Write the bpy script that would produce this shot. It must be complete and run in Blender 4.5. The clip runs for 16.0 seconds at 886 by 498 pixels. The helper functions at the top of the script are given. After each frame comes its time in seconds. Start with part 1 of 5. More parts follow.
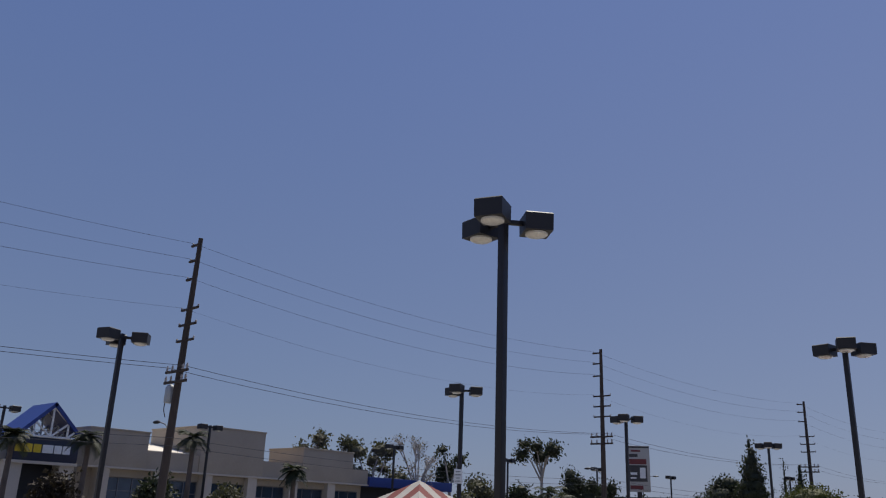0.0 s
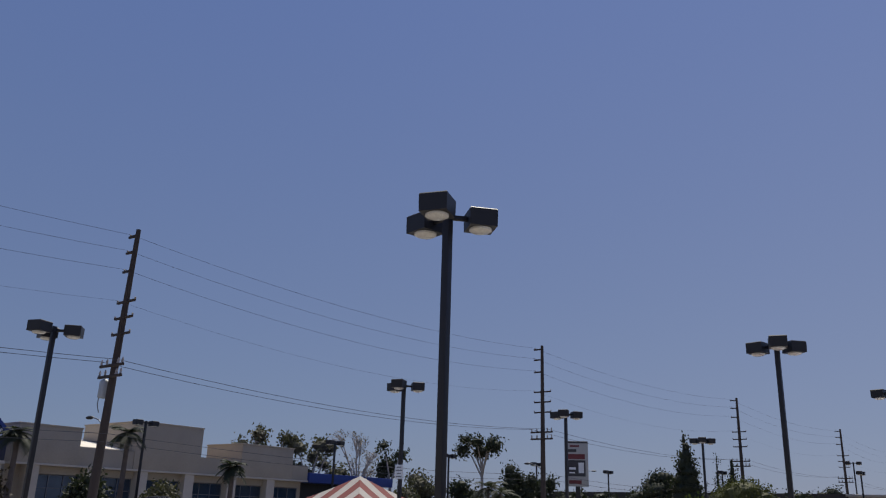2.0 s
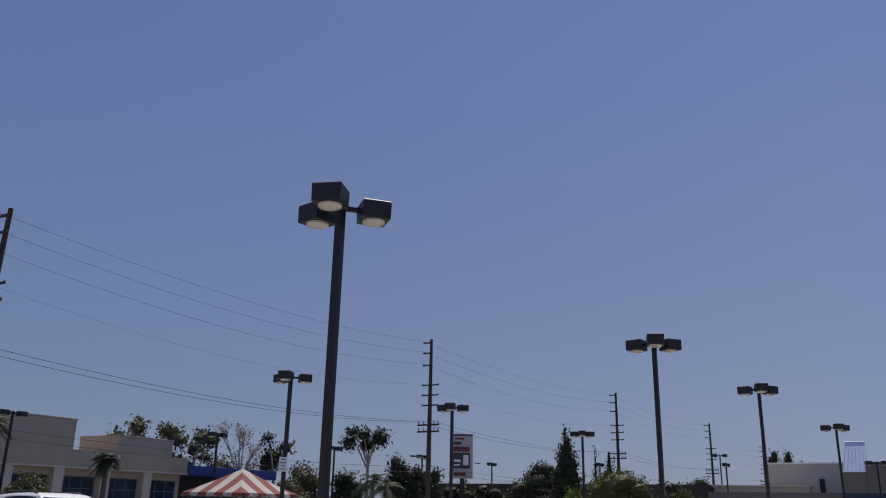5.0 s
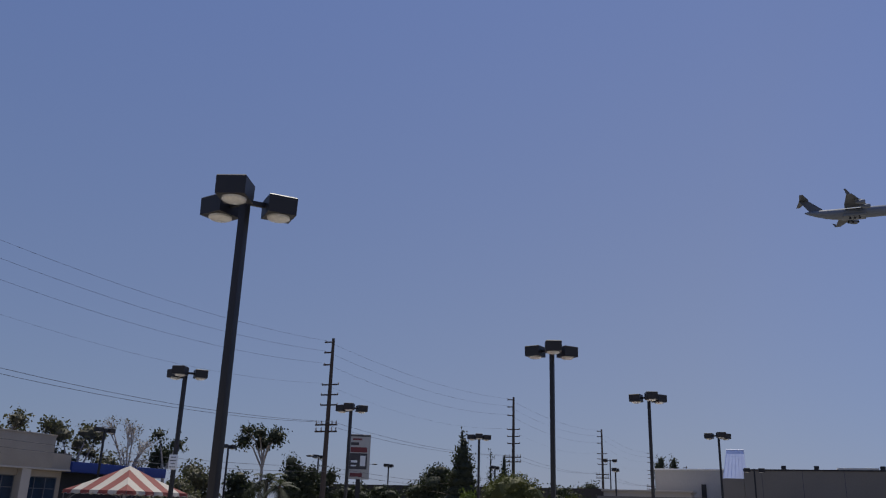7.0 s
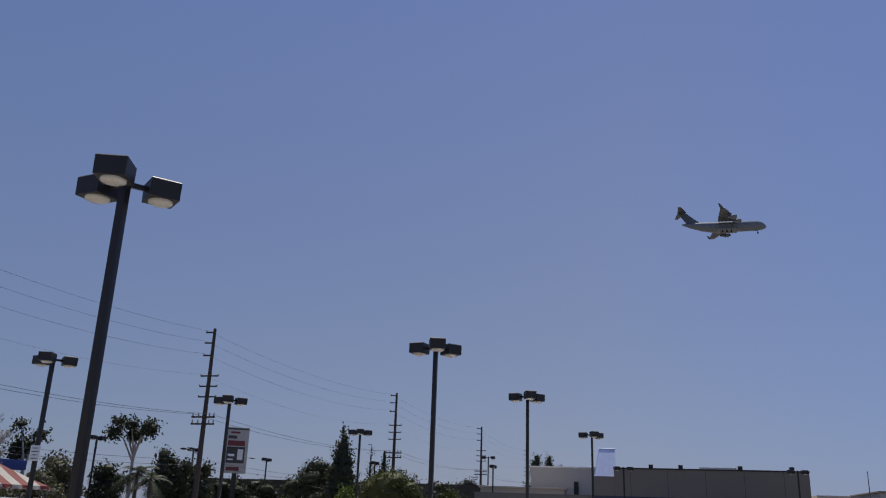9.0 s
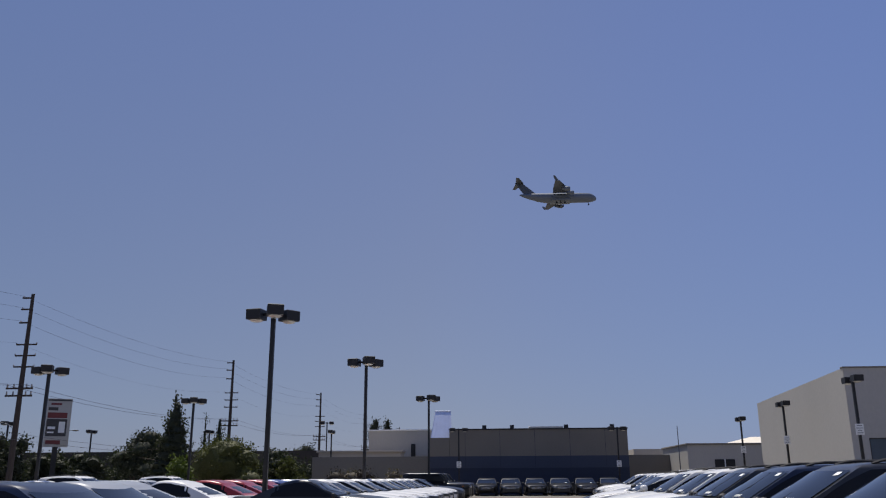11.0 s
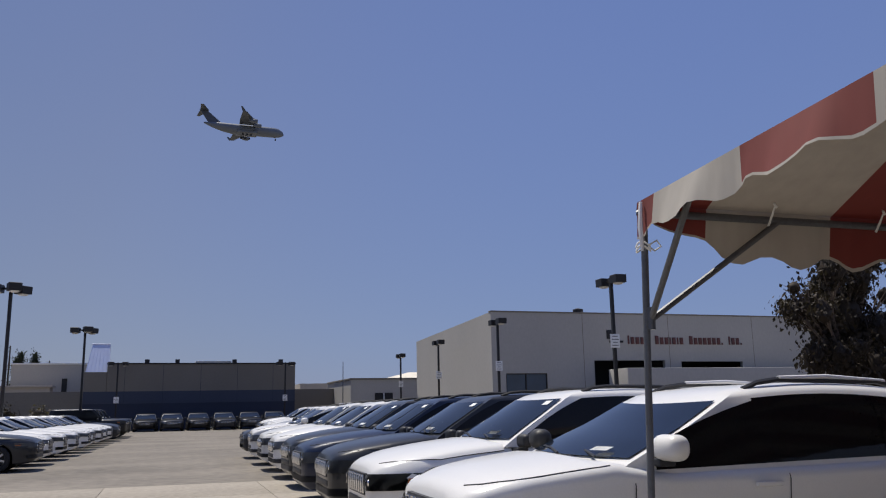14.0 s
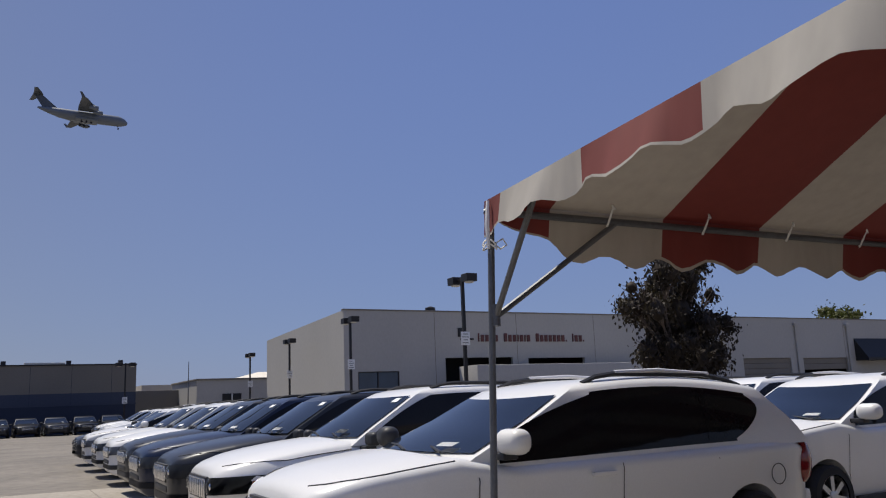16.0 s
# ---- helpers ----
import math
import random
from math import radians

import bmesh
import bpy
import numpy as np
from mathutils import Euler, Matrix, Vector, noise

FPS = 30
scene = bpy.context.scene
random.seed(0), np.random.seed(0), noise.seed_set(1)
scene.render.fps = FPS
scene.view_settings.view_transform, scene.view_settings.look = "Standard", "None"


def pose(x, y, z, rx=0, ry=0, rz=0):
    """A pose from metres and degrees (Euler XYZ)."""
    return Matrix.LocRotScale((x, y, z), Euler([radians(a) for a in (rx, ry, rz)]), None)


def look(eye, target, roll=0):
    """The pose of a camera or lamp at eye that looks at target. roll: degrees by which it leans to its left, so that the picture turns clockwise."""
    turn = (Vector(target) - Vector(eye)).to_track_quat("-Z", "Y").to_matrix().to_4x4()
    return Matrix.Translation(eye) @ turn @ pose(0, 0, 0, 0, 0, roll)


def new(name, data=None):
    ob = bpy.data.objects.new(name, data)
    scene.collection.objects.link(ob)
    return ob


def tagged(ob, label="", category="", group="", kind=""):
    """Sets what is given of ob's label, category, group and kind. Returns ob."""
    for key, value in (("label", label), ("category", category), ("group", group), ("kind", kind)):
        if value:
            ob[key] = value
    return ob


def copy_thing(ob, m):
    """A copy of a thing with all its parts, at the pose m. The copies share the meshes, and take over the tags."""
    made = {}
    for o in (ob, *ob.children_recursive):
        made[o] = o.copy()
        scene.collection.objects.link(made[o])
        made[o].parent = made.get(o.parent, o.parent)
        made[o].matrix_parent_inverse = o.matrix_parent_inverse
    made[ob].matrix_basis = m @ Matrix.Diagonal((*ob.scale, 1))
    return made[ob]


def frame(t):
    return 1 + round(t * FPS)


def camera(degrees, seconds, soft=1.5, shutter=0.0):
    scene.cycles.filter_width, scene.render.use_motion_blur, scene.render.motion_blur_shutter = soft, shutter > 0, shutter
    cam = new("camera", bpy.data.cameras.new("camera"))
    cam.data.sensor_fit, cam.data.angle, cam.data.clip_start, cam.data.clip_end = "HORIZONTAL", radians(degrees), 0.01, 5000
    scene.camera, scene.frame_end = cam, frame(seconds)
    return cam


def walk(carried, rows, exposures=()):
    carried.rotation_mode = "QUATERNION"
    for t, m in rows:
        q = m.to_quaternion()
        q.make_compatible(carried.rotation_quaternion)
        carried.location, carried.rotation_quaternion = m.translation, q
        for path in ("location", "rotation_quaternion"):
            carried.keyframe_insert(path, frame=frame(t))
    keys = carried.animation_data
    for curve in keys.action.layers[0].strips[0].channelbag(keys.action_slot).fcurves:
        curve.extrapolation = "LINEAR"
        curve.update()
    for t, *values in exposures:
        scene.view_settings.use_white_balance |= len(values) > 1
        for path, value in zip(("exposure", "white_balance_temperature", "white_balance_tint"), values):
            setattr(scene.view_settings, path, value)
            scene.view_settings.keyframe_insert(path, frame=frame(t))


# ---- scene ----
cam = camera(56.84, 16.0, soft=1.15)
PATH = [
    (0.0, pose(0.0000, 0.0000, 1.5000, 108.076, -2.056, 41.822)),
    (0.5, pose(-0.0114, 0.0126, 1.4991, 107.756, -2.247, 40.895)),
    (1.0, pose(-0.0205, 0.0232, 1.4984, 107.767, -1.892, 40.175)),
    (1.5, pose(-0.0272, 0.0319, 1.4978, 108.080, -1.581, 39.526)),
    (2.0, pose(-0.0317, 0.0388, 1.4972, 107.914, -1.633, 37.847)),
    (2.5, pose(-0.0341, 0.0441, 1.4968, 107.612, -1.484, 37.107)),
    (3.0, pose(-0.0346, 0.0478, 1.4965, 107.648, -1.063, 36.001)),
    (3.5, pose(-0.0332, 0.0502, 1.4962, 107.666, -0.982, 34.492)),
    (4.0, pose(-0.0300, 0.0513, 1.4960, 107.777, -1.144, 33.183)),
    (6.5, pose(0.0086, 0.0429, 1.4958, 107.459, -1.374, 24.958)),
    (7.0, pose(0.0200, 0.0394, 1.4958, 107.865, -1.729, 23.151)),
    (7.5, pose(0.0325, 0.0355, 1.4958, 108.232, -2.071, 20.829)),
    (8.0, pose(0.0458, 0.0314, 1.4959, 108.372, -2.294, 18.880)),
    (10.5, pose(0.1221, 0.0130, 1.4958, 106.227, -0.292, 7.435)),
    (11.0, pose(0.1384, 0.0106, 1.4957, 105.631, 0.284, 4.235)),
    (11.5, pose(0.1549, 0.0090, 1.4955, 105.261, 0.545, 0.852)),
    (12.0, pose(0.1715, 0.0083, 1.4952, 104.603, 0.673, -3.476)),
    (12.5, pose(0.1879, 0.0085, 1.4949, 103.764, 0.812, -7.088)),
    (13.0, pose(0.2041, 0.0099, 1.4944, 102.948, 1.095, -10.554)),
    (13.5, pose(0.2200, 0.0126, 1.4939, 101.864, 1.617, -14.216)),
    (14.0, pose(0.2355, 0.0167, 1.4932, 100.966, 1.095, -18.203)),
    (14.5, pose(0.2504, 0.0223, 1.4925, 100.590, 0.958, -20.893)),
    (15.0, pose(0.2648, 0.0296, 1.4916, 99.864, 1.666, -24.074)),
    (15.5, pose(0.2783, 0.0387, 1.4906, 99.842, 2.165, -26.634)),
    (16.0, pose(0.2910, 0.0498, 1.4894, 100.555, 2.231, -28.335)),
]
walk(cam, PATH, ((0.0, -0.03), (4.0, -0.03), (8.0, 0.0), (11.0, 0.0), (16.0, 0.0)))

# ---- world and light ----
SUN_AZ, SUN_EL = 24.0, 66.0      # azimuth to the left of +y, elevation
world = bpy.data.worlds.new("world")
scene.world = world
world.use_nodes = True
wn = world.node_tree.nodes
sky = wn.new("ShaderNodeTexSky")
sky.sky_type = "NISHITA"
sky.sun_disc = False
sky.sun_elevation = radians(SUN_EL)
sky.sun_rotation = radians(-SUN_AZ)
sky.altitude, sky.air_density, sky.dust_density, sky.ozone_density = 30, 1.0, 0.6, 3.0
grad, sep, txc, mixer = wn.new("ShaderNodeValToRGB"), wn.new("ShaderNodeSeparateXYZ"), wn.new("ShaderNodeTexCoord"), wn.new("ShaderNodeMixRGB")
# hazy summer sky: pale near the horizon, deeper blue above
for pos, col in ((0.0, (2.25, 2.36, 3.4)), (0.07, (1.66, 2.02, 3.95)), (0.2, (0.76, 1.40, 4.85)), (0.4, (0.74, 1.38, 4.65)), (0.6, (0.86, 1.46, 4.25)), (1.0, (0.8, 1.4, 4.0))):
    el = grad.color_ramp.elements.new(pos) if pos not in (0.0, 1.0) else grad.color_ramp.elements[int(pos)]
    el.position, el.color = pos, (*col, 1)
wl = world.node_tree.links
wl.new(txc.outputs["Generated"], sep.inputs[0]), wl.new(sep.outputs["Z"], grad.inputs[0])
mixer.inputs[0].default_value = 0.85
# the sky away from the sun is clearer and bluer
dotn, rng_n, tint_n, mul_n = wn.new("ShaderNodeVectorMath"), wn.new("ShaderNodeMapRange"), wn.new("ShaderNodeMixRGB"), wn.new("ShaderNodeMixRGB")
dotn.operation, mul_n.blend_type = "DOT_PRODUCT", "MULTIPLY"
dotn.inputs[1].default_value = (math.sin(radians(40)), math.cos(radians(40)), 0)
rng_n.inputs["From Min"].default_value, rng_n.inputs["From Max"].default_value = 0.68, 0.97
tint_n.inputs[1].default_value, tint_n.inputs[2].default_value, mul_n.inputs[0].default_value = (0.90, 1, 1.06, 1), (0.77, 1.0, 1.28, 1), 1.0
wl.new(txc.outputs["Generated"], dotn.inputs[0]), wl.new(dotn.outputs["Value"], rng_n.inputs["Value"]), wl.new(rng_n.outputs[0], tint_n.inputs[0])
dot_w, rng_w, tint_w, mul_w = wn.new("ShaderNodeVectorMath"), wn.new("ShaderNodeMapRange"), wn.new("ShaderNodeMixRGB"), wn.new("ShaderNodeMixRGB")
dot_w.operation, mul_w.blend_type, mul_w.inputs[0].default_value = "DOT_PRODUCT", "MULTIPLY", 1.0
dot_w.inputs[1].default_value = (-math.sin(radians(85)), math.cos(radians(85)), 0.1)
rng_w.inputs["From Min"].default_value, rng_w.inputs["From Max"].default_value = 0.15, 0.95
tint_w.inputs[1].default_value, tint_w.inputs[2].default_value = (1.06, 1.05, 1.03, 1), (0.72, 0.81, 0.88, 1)
wl.new(txc.outputs["Generated"], dot_w.inputs[0]), wl.new(dot_w.outputs["Value"], rng_w.inputs["Value"]), wl.new(rng_w.outputs[0], tint_w.inputs[0])
wl.new(grad.outputs[0], mul_n.inputs[1]), wl.new(tint_n.outputs[0], mul_w.inputs[1]), wl.new(tint_w.outputs[0], mul_w.inputs[2]), wl.new(mul_w.outputs[0], mul_n.inputs[2])
wl.new(sky.outputs[0], mixer.inputs[1]), wl.new(mul_n.outputs[0], mixer.inputs[2]), wl.new(mixer.outputs[0], wn["Background"].inputs["Color"])
wn["Background"].inputs["Strength"].default_value = 0.1
sun = new("sun", bpy.data.lights.new("sun", "SUN"))
sun.data.energy, sun.data.angle, sun.data.color = 4.5, radians(0.53), (1.0, 0.94, 0.835)
sd = Vector((-math.sin(radians(SUN_AZ)) * math.cos(radians(SUN_EL)), math.cos(radians(SUN_AZ)) * math.cos(radians(SUN_EL)), math.sin(radians(SUN_EL))))
sun.matrix_world = look(sd * 200, (0, 0, 0))
scene.view_settings.exposure = 0.0


# ---- materials ----
def mat(name, color, rough=0.6, metal=0.0, vary=0.12, scale=3.0, fine=40.0, bump=0.0, coat=0.0, rand=0.0, spec=0.5, stretch=(1, 1, 1)):
    """Noise-varied principled material: blotches at one scale, grain at a finer one."""
    m = bpy.data.materials.new(name)
    m.use_nodes = True
    n, l = m.node_tree.nodes, m.node_tree.links
    b = n["Principled BSDF"]
    b.inputs["Roughness"].default_value, b.inputs["Metallic"].default_value = rough, metal
    b.inputs["Coat Weight"].default_value, b.inputs["Coat Roughness"].default_value = coat, 0.05
    b.inputs["Specular IOR Level"].default_value = spec
    tc, mp = n.new("ShaderNodeTexCoord"), n.new("ShaderNodeMapping")
    mp.inputs["Scale"].default_value = stretch
    l.new(tc.outputs["Object"], mp.inputs["Vector"])
    a, f = n.new("ShaderNodeTexNoise"), n.new("ShaderNodeTexNoise")
    a.inputs["Scale"].default_value, a.inputs["Detail"].default_value = scale, 5
    f.inputs["Scale"].default_value, f.inputs["Detail"].default_value = fine, 3
    for t in (a, f):
        l.new(mp.outputs[0], t.inputs["Vector"])
    add = n.new("ShaderNodeMath")
    add.operation = "ADD"
    l.new(a.outputs["Fac"], add.inputs[0]), l.new(f.outputs["Fac"], add.inputs[1])
    last = add.outputs[0]
    if rand:
        oi, mul, ad2 = n.new("ShaderNodeObjectInfo"), n.new("ShaderNodeMath"), n.new("ShaderNodeMath")
        mul.operation, ad2.operation = "MULTIPLY_ADD", "ADD"
        mul.inputs[1].default_value, mul.inputs[2].default_value = rand * 2, -rand
        l.new(oi.outputs["Random"], mul.inputs[0]), l.new(mul.outputs[0], ad2.inputs[0]), l.new(last, ad2.inputs[1])
        last = ad2.outputs[0]
    r = n.new("ShaderNodeMapRange")
    r.inputs["From Min"].default_value, r.inputs["From Max"].default_value = 0.6, 1.4
    r.inputs["To Min"].default_value, r.inputs["To Max"].default_value = 1 - vary, 1 + vary
    l.new(last, r.inputs["Value"])
    mx = n.new("ShaderNodeVectorMath")
    mx.operation = "SCALE"
    mx.inputs[0].default_value = color
    l.new(r.outputs[0], mx.inputs["Scale"])
    l.new(mx.outputs[0], b.inputs["Base Color"])
    if bump:
        bp = n.new("ShaderNodeBump")
        bp.inputs["Strength"].default_value, bp.inputs["Distance"].default_value = bump, 0.01
        l.new(f.outputs["Fac"], bp.inputs["Height"]), l.new(bp.outputs[0], b.inputs["Normal"])
    return m


def thin(m, amount, color):
    """Lets light through a thin sheet (cloth, leaves)."""
    n, l = m.node_tree.nodes, m.node_tree.links
    tr, mix = n.new("ShaderNodeBsdfTranslucent"), n.new("ShaderNodeMixShader")
    tr.inputs["Color"].default_value = (*color, 1)
    mix.inputs[0].default_value = amount
    l.new(n["Principled BSDF"].outputs[0], mix.inputs[1]), l.new(tr.outputs[0], mix.inputs[2])
    l.new(mix.outputs[0], n["Material Output"].inputs["Surface"])
    return m


M = dict(
    earth=mat("earth", (0.20, 0.18, 0.15), 0.95, scale=0.05, fine=2, vary=0.25),
    asphalt=mat("asphalt", (0.178, 0.157, 0.13), 0.9, scale=0.35, fine=5, vary=0.45, bump=0.3, stretch=(0.6, 1, 1)),
    street=mat("street_asphalt", (0.07, 0.07, 0.072), 0.9, scale=0.3, fine=20, vary=0.2, bump=0.3),
    concrete=mat("concrete", (0.31, 0.275, 0.225), 0.9, scale=0.35, fine=9, vary=0.3, bump=0.25, rand=0.15),
    kerb=mat("kerb_concrete", (0.42, 0.40, 0.37), 0.9, scale=1.2, fine=25, vary=0.18, bump=0.2),
    bronze=mat("bronze_paint", (0.012, 0.011, 0.012), 0.5, metal=0.0, scale=2, fine=60, vary=0.25),
    lens=mat("lamp_lens", (0.62, 0.60, 0.55), 0.25, scale=14, fine=60, vary=0.2, coat=0.6),
    wood=mat("pole_wood", (0.05, 0.038, 0.032), 0.9, scale=2, fine=30, vary=0.3, bump=0.4, stretch=(1, 1, 0.08)),
    wire=mat("cable", (0.05, 0.05, 0.055), 0.6),
    insulator=mat("insulator", (0.30, 0.28, 0.27), 0.3),
    steel=mat("galvanised", (0.13, 0.135, 0.145), 0.5, metal=0.4, scale=6, fine=50, vary=0.2),
    grey=mat("transformer_grey", (0.36, 0.38, 0.39), 0.5, scale=3, vary=0.12),
    stucco=mat("stucco_tan", (0.38, 0.322, 0.25), 0.92, scale=0.5, fine=12, vary=0.12, bump=0.3),
    stucco_light=mat("stucco_light", (0.52, 0.46, 0.38), 0.92, scale=0.5, fine=12, vary=0.1, bump=0.3),
    cream=mat("cream_roof", (0.72, 0.66, 0.55), 0.85, scale=0.7, vary=0.1),
    blue=mat("blue_metal", (0.015, 0.04, 0.20), 0.45, scale=1, vary=0.12),
    navy=mat("navy_sign", (0.012, 0.016, 0.04), 0.4, scale=1.5, vary=0.15),
    white=mat("white_paint", (0.78, 0.78, 0.77), 0.6, scale=1.0, fine=20, vary=0.06),
    offwhite=mat("tiltup_white", (0.44, 0.42, 0.385), 0.9, scale=0.25, fine=7, vary=0.07, bump=0.15, stretch=(1, 1, 0.5)),
    wallgrey=mat("wall_grey", (0.205, 0.185, 0.155), 0.92, scale=0.3, fine=8, vary=0.1, bump=0.2),
    wallblue=mat("wall_blue", (0.055, 0.066, 0.098), 0.9, scale=0.3, fine=8, vary=0.12, bump=0.2),
    wallnavy=mat("wall_blue_dark", (0.034, 0.042, 0.068), 0.9, scale=0.3, fine=8, vary=0.12, bump=0.2),
    yellow=mat("sign_yellow", (0.70, 0.50, 0.03), 0.5),
    red_letter=mat("letter_red", (0.11, 0.034, 0.03), 0.5),
    # near-black for dark parts, and as painted shade in bays, entrance and interior
    dark=mat("black_parts_and_shade", (0.012, 0.012, 0.014), 0.6, vary=0.3),
    rubber=mat("rubber", (0.02, 0.02, 0.021), 0.85, scale=6, vary=0.2),
    plastic=mat("black_plastic", (0.022, 0.022, 0.024), 0.55, scale=8, vary=0.2),
    chrome=mat("chrome", (0.70, 0.71, 0.73), 0.16, metal=1.0, vary=0.04),
    alloy=mat("alloy", (0.48, 0.49, 0.51), 0.3, metal=0.9, vary=0.08),
    tail=mat("tail_lamp", (0.22, 0.008, 0.01), 0.12, coat=0.8, vary=0.1),
    amber=mat("amber_lens", (0.30, 0.09, 0.02), 0.2, coat=0.8),
    headlamp=mat("headlamp", (0.10, 0.105, 0.115), 0.10, coat=0.6, scale=6, fine=14, vary=0.12),
    paper=mat("paper", (0.82, 0.82, 0.80), 0.7, vary=0.04),
    ink=mat("ink", (0.10, 0.10, 0.11), 0.7),
    bark=mat("bark", (0.13, 0.10, 0.08), 0.95, scale=3, fine=25, vary=0.3, bump=0.5),
    palebark=mat("pale_bark", (0.36, 0.32, 0.28), 0.9, scale=3, fine=20, vary=0.25, bump=0.4),
    # aircraft greys carry the distance haze in their lighter, bluish colour
    plane_grey=mat("aircraft_grey_hazed", (0.13, 0.15, 0.18), 0.45, scale=0.15, fine=2, vary=0.1),
    plane_dark=mat("aircraft_dark_hazed", (0.075, 0.085, 0.10), 0.5, scale=0.3, vary=0.15),
    glass_far=mat("building_glass", (0.025, 0.045, 0.075), 0.06, coat=0.5, scale=0.8, vary=0.4),
    mullion=mat("mullion", (0.14, 0.15, 0.17), 0.4, metal=0.3),
    brownwall=mat("brown_wall", (0.045, 0.038, 0.034), 0.9, scale=0.4, vary=0.25),
    panelwhite=mat("panel_sheet", (0.62, 0.68, 0.85), 0.35, scale=1.5, vary=0.1),
    poster_red=mat("poster_red", (0.16, 0.03, 0.03), 0.6, scale=2, vary=0.2),
    poster_dark=mat("poster_dark", (0.05, 0.045, 0.045), 0.6, scale=3, vary=0.4),
)
M["stripe_red"] = thin(mat("canvas_red", (0.18, 0.037, 0.030), 0.8, scale=1.6, fine=9, vary=0.10, stretch=(1, 1, 0.3)), 0.10, (0.085, 0.01, 0.007))
M["stripe_white"] = thin(mat("canvas_white", (0.41, 0.38, 0.335), 0.8, scale=1.6, fine=9, vary=0.12, stretch=(1, 1, 0.3)), 0.12, (0.19, 0.15, 0.11))


def leafmat(name, c, var=0.35):
    m = mat(name, c, 0.65, scale=0.8, fine=9, vary=var, spec=0.3)
    return thin(m, 0.2, (c[0] * 1.1, c[1] * 1.3, c[2] * 0.7))


LEAF = dict(
    dark=leafmat("leaf_dark", (0.034, 0.040, 0.022)), green=leafmat("leaf_green", (0.078, 0.082, 0.024)),
    olive=leafmat("leaf_olive", (0.085, 0.08, 0.048)), bright=leafmat("leaf_bright", (0.08, 0.105, 0.02)),
    dry=leafmat("leaf_dry", (0.13, 0.105, 0.075)), red=leafmat("leaf_reddish", (0.036, 0.026, 0.018)), palm=leafmat("leaf_palm", (0.032, 0.038, 0.020)),
)


def paintmat(name, c, flake=0.0, rough=0.32):
    return mat("car_paint_" + name, c, rough, metal=flake * 0.4, vary=0.05, scale=0.9, fine=90, coat=0.45, spec=0.3)


PAINT = dict(
    white=paintmat("white", (0.80, 0.785, 0.75)), cream=paintmat("cream", (0.70, 0.69, 0.65)), silver=paintmat("silver", (0.42, 0.43, 0.44), 0.6), grey=paintmat("grey", (0.024, 0.025, 0.028), 0.2),
    navy=paintmat("navy", (0.010, 0.017, 0.042), 0.2), black=paintmat("black", (0.007, 0.007, 0.008)), red=paintmat("red", (0.28, 0.018, 0.022), 0.1), blue=paintmat("blue", (0.02, 0.045, 0.20), 0.2),
    bronze=paintmat("bronze", (0.28, 0.11, 0.07), 0.3),
)


def glassmat(name, c, rough=0.03, sp=0.32):
    m = mat(name, c, rough, vary=0.25, scale=1.5, spec=sp)
    return m


CARGLASS = glassmat("tinted_car_glass", (0.010, 0.010, 0.011), sp=0.22)
WSGLASS = glassmat("windscreen_glass", (0.012, 0.018, 0.032))


# ---- mesh helpers ----
def thing(name, label, category, m=None, group="", kind=""):
    e = new(name)
    e.empty_display_size = 0.2
    if m is not None:
        e.matrix_world = m
    return tagged(e, label, category, group, kind)


def solid(name, bm, material, sharp=35):
    bmesh.ops.recalc_face_normals(bm, faces=bm.faces)
    me = bpy.data.meshes.new(name)
    for f in bm.faces:
        f.smooth = True
    lim = radians(sharp)
    for e in bm.edges:
        if len(e.link_faces) != 2 or e.calc_face_angle(0) > lim:
            e.smooth = False
    bm.to_mesh(me)
    bm.free()
    for x in material if isinstance(material, (list, tuple)) else [material]:
        me.materials.append(x)
    return me


def part(name, bm, material, parent, label="", sharp=35):
    ob = new(name, solid(name, bm, material, sharp))
    ob.parent = parent
    return tagged(ob, label)


def plain(name, bm, material, label="", category="", group="", kind="", m=None):
    ob = new(name, solid(name, bm, material))
    if m is not None:
        ob.matrix_world = m
    return tagged(ob, label, category, group, kind)


def box(bm, x0, x1, y0, y1, z0, z1, bev=0.0, mi=0, m=None):
    vs = [bm.verts.new((x, y, z)) for z in (z0, z1) for x, y in ((x0, y0), (x1, y0), (x1, y1), (x0, y1))]
    fs = [bm.faces.new([vs[i] for i in q]) for q in ((3, 2, 1, 0), (4, 5, 6, 7), (0, 1, 5, 4), (1, 2, 6, 5), (2, 3, 7, 6), (3, 0, 4, 7))]
    for f in fs:
        f.material_index = mi
    if m is not None:
        bmesh.ops.transform(bm, matrix=m, verts=vs)
    if bev:
        es = list({e for f in fs for e in f.edges})
        bmesh.ops.bevel(bm, geom=es, offset=bev, segments=2, affect="EDGES", profile=0.6)
    return bm


def cbox(bm, c, s, bev=0.0, m=None, mi=0):
    return box(bm, c[0] - s[0] / 2, c[0] + s[0] / 2, c[1] - s[1] / 2, c[1] + s[1] / 2, c[2] - s[2] / 2, c[2] + s[2] / 2, bev, mi, m)


def B():
    return bmesh.new()


def ring(bm, c, u, v, r, n, ry=None):
    ry = r if ry is None else ry
    return [bm.verts.new(c + u * (math.cos(2 * math.pi * i / n) * r) + v * (math.sin(2 * math.pi * i / n) * ry)) for i in range(n)]


def bridge(bm, a, b, mi=0, close=True):
    n = len(a)
    for i in range(n if close else n - 1):
        f = bm.faces.new((a[i], a[(i + 1) % n], b[(i + 1) % n], b[i]))
        f.material_index = mi


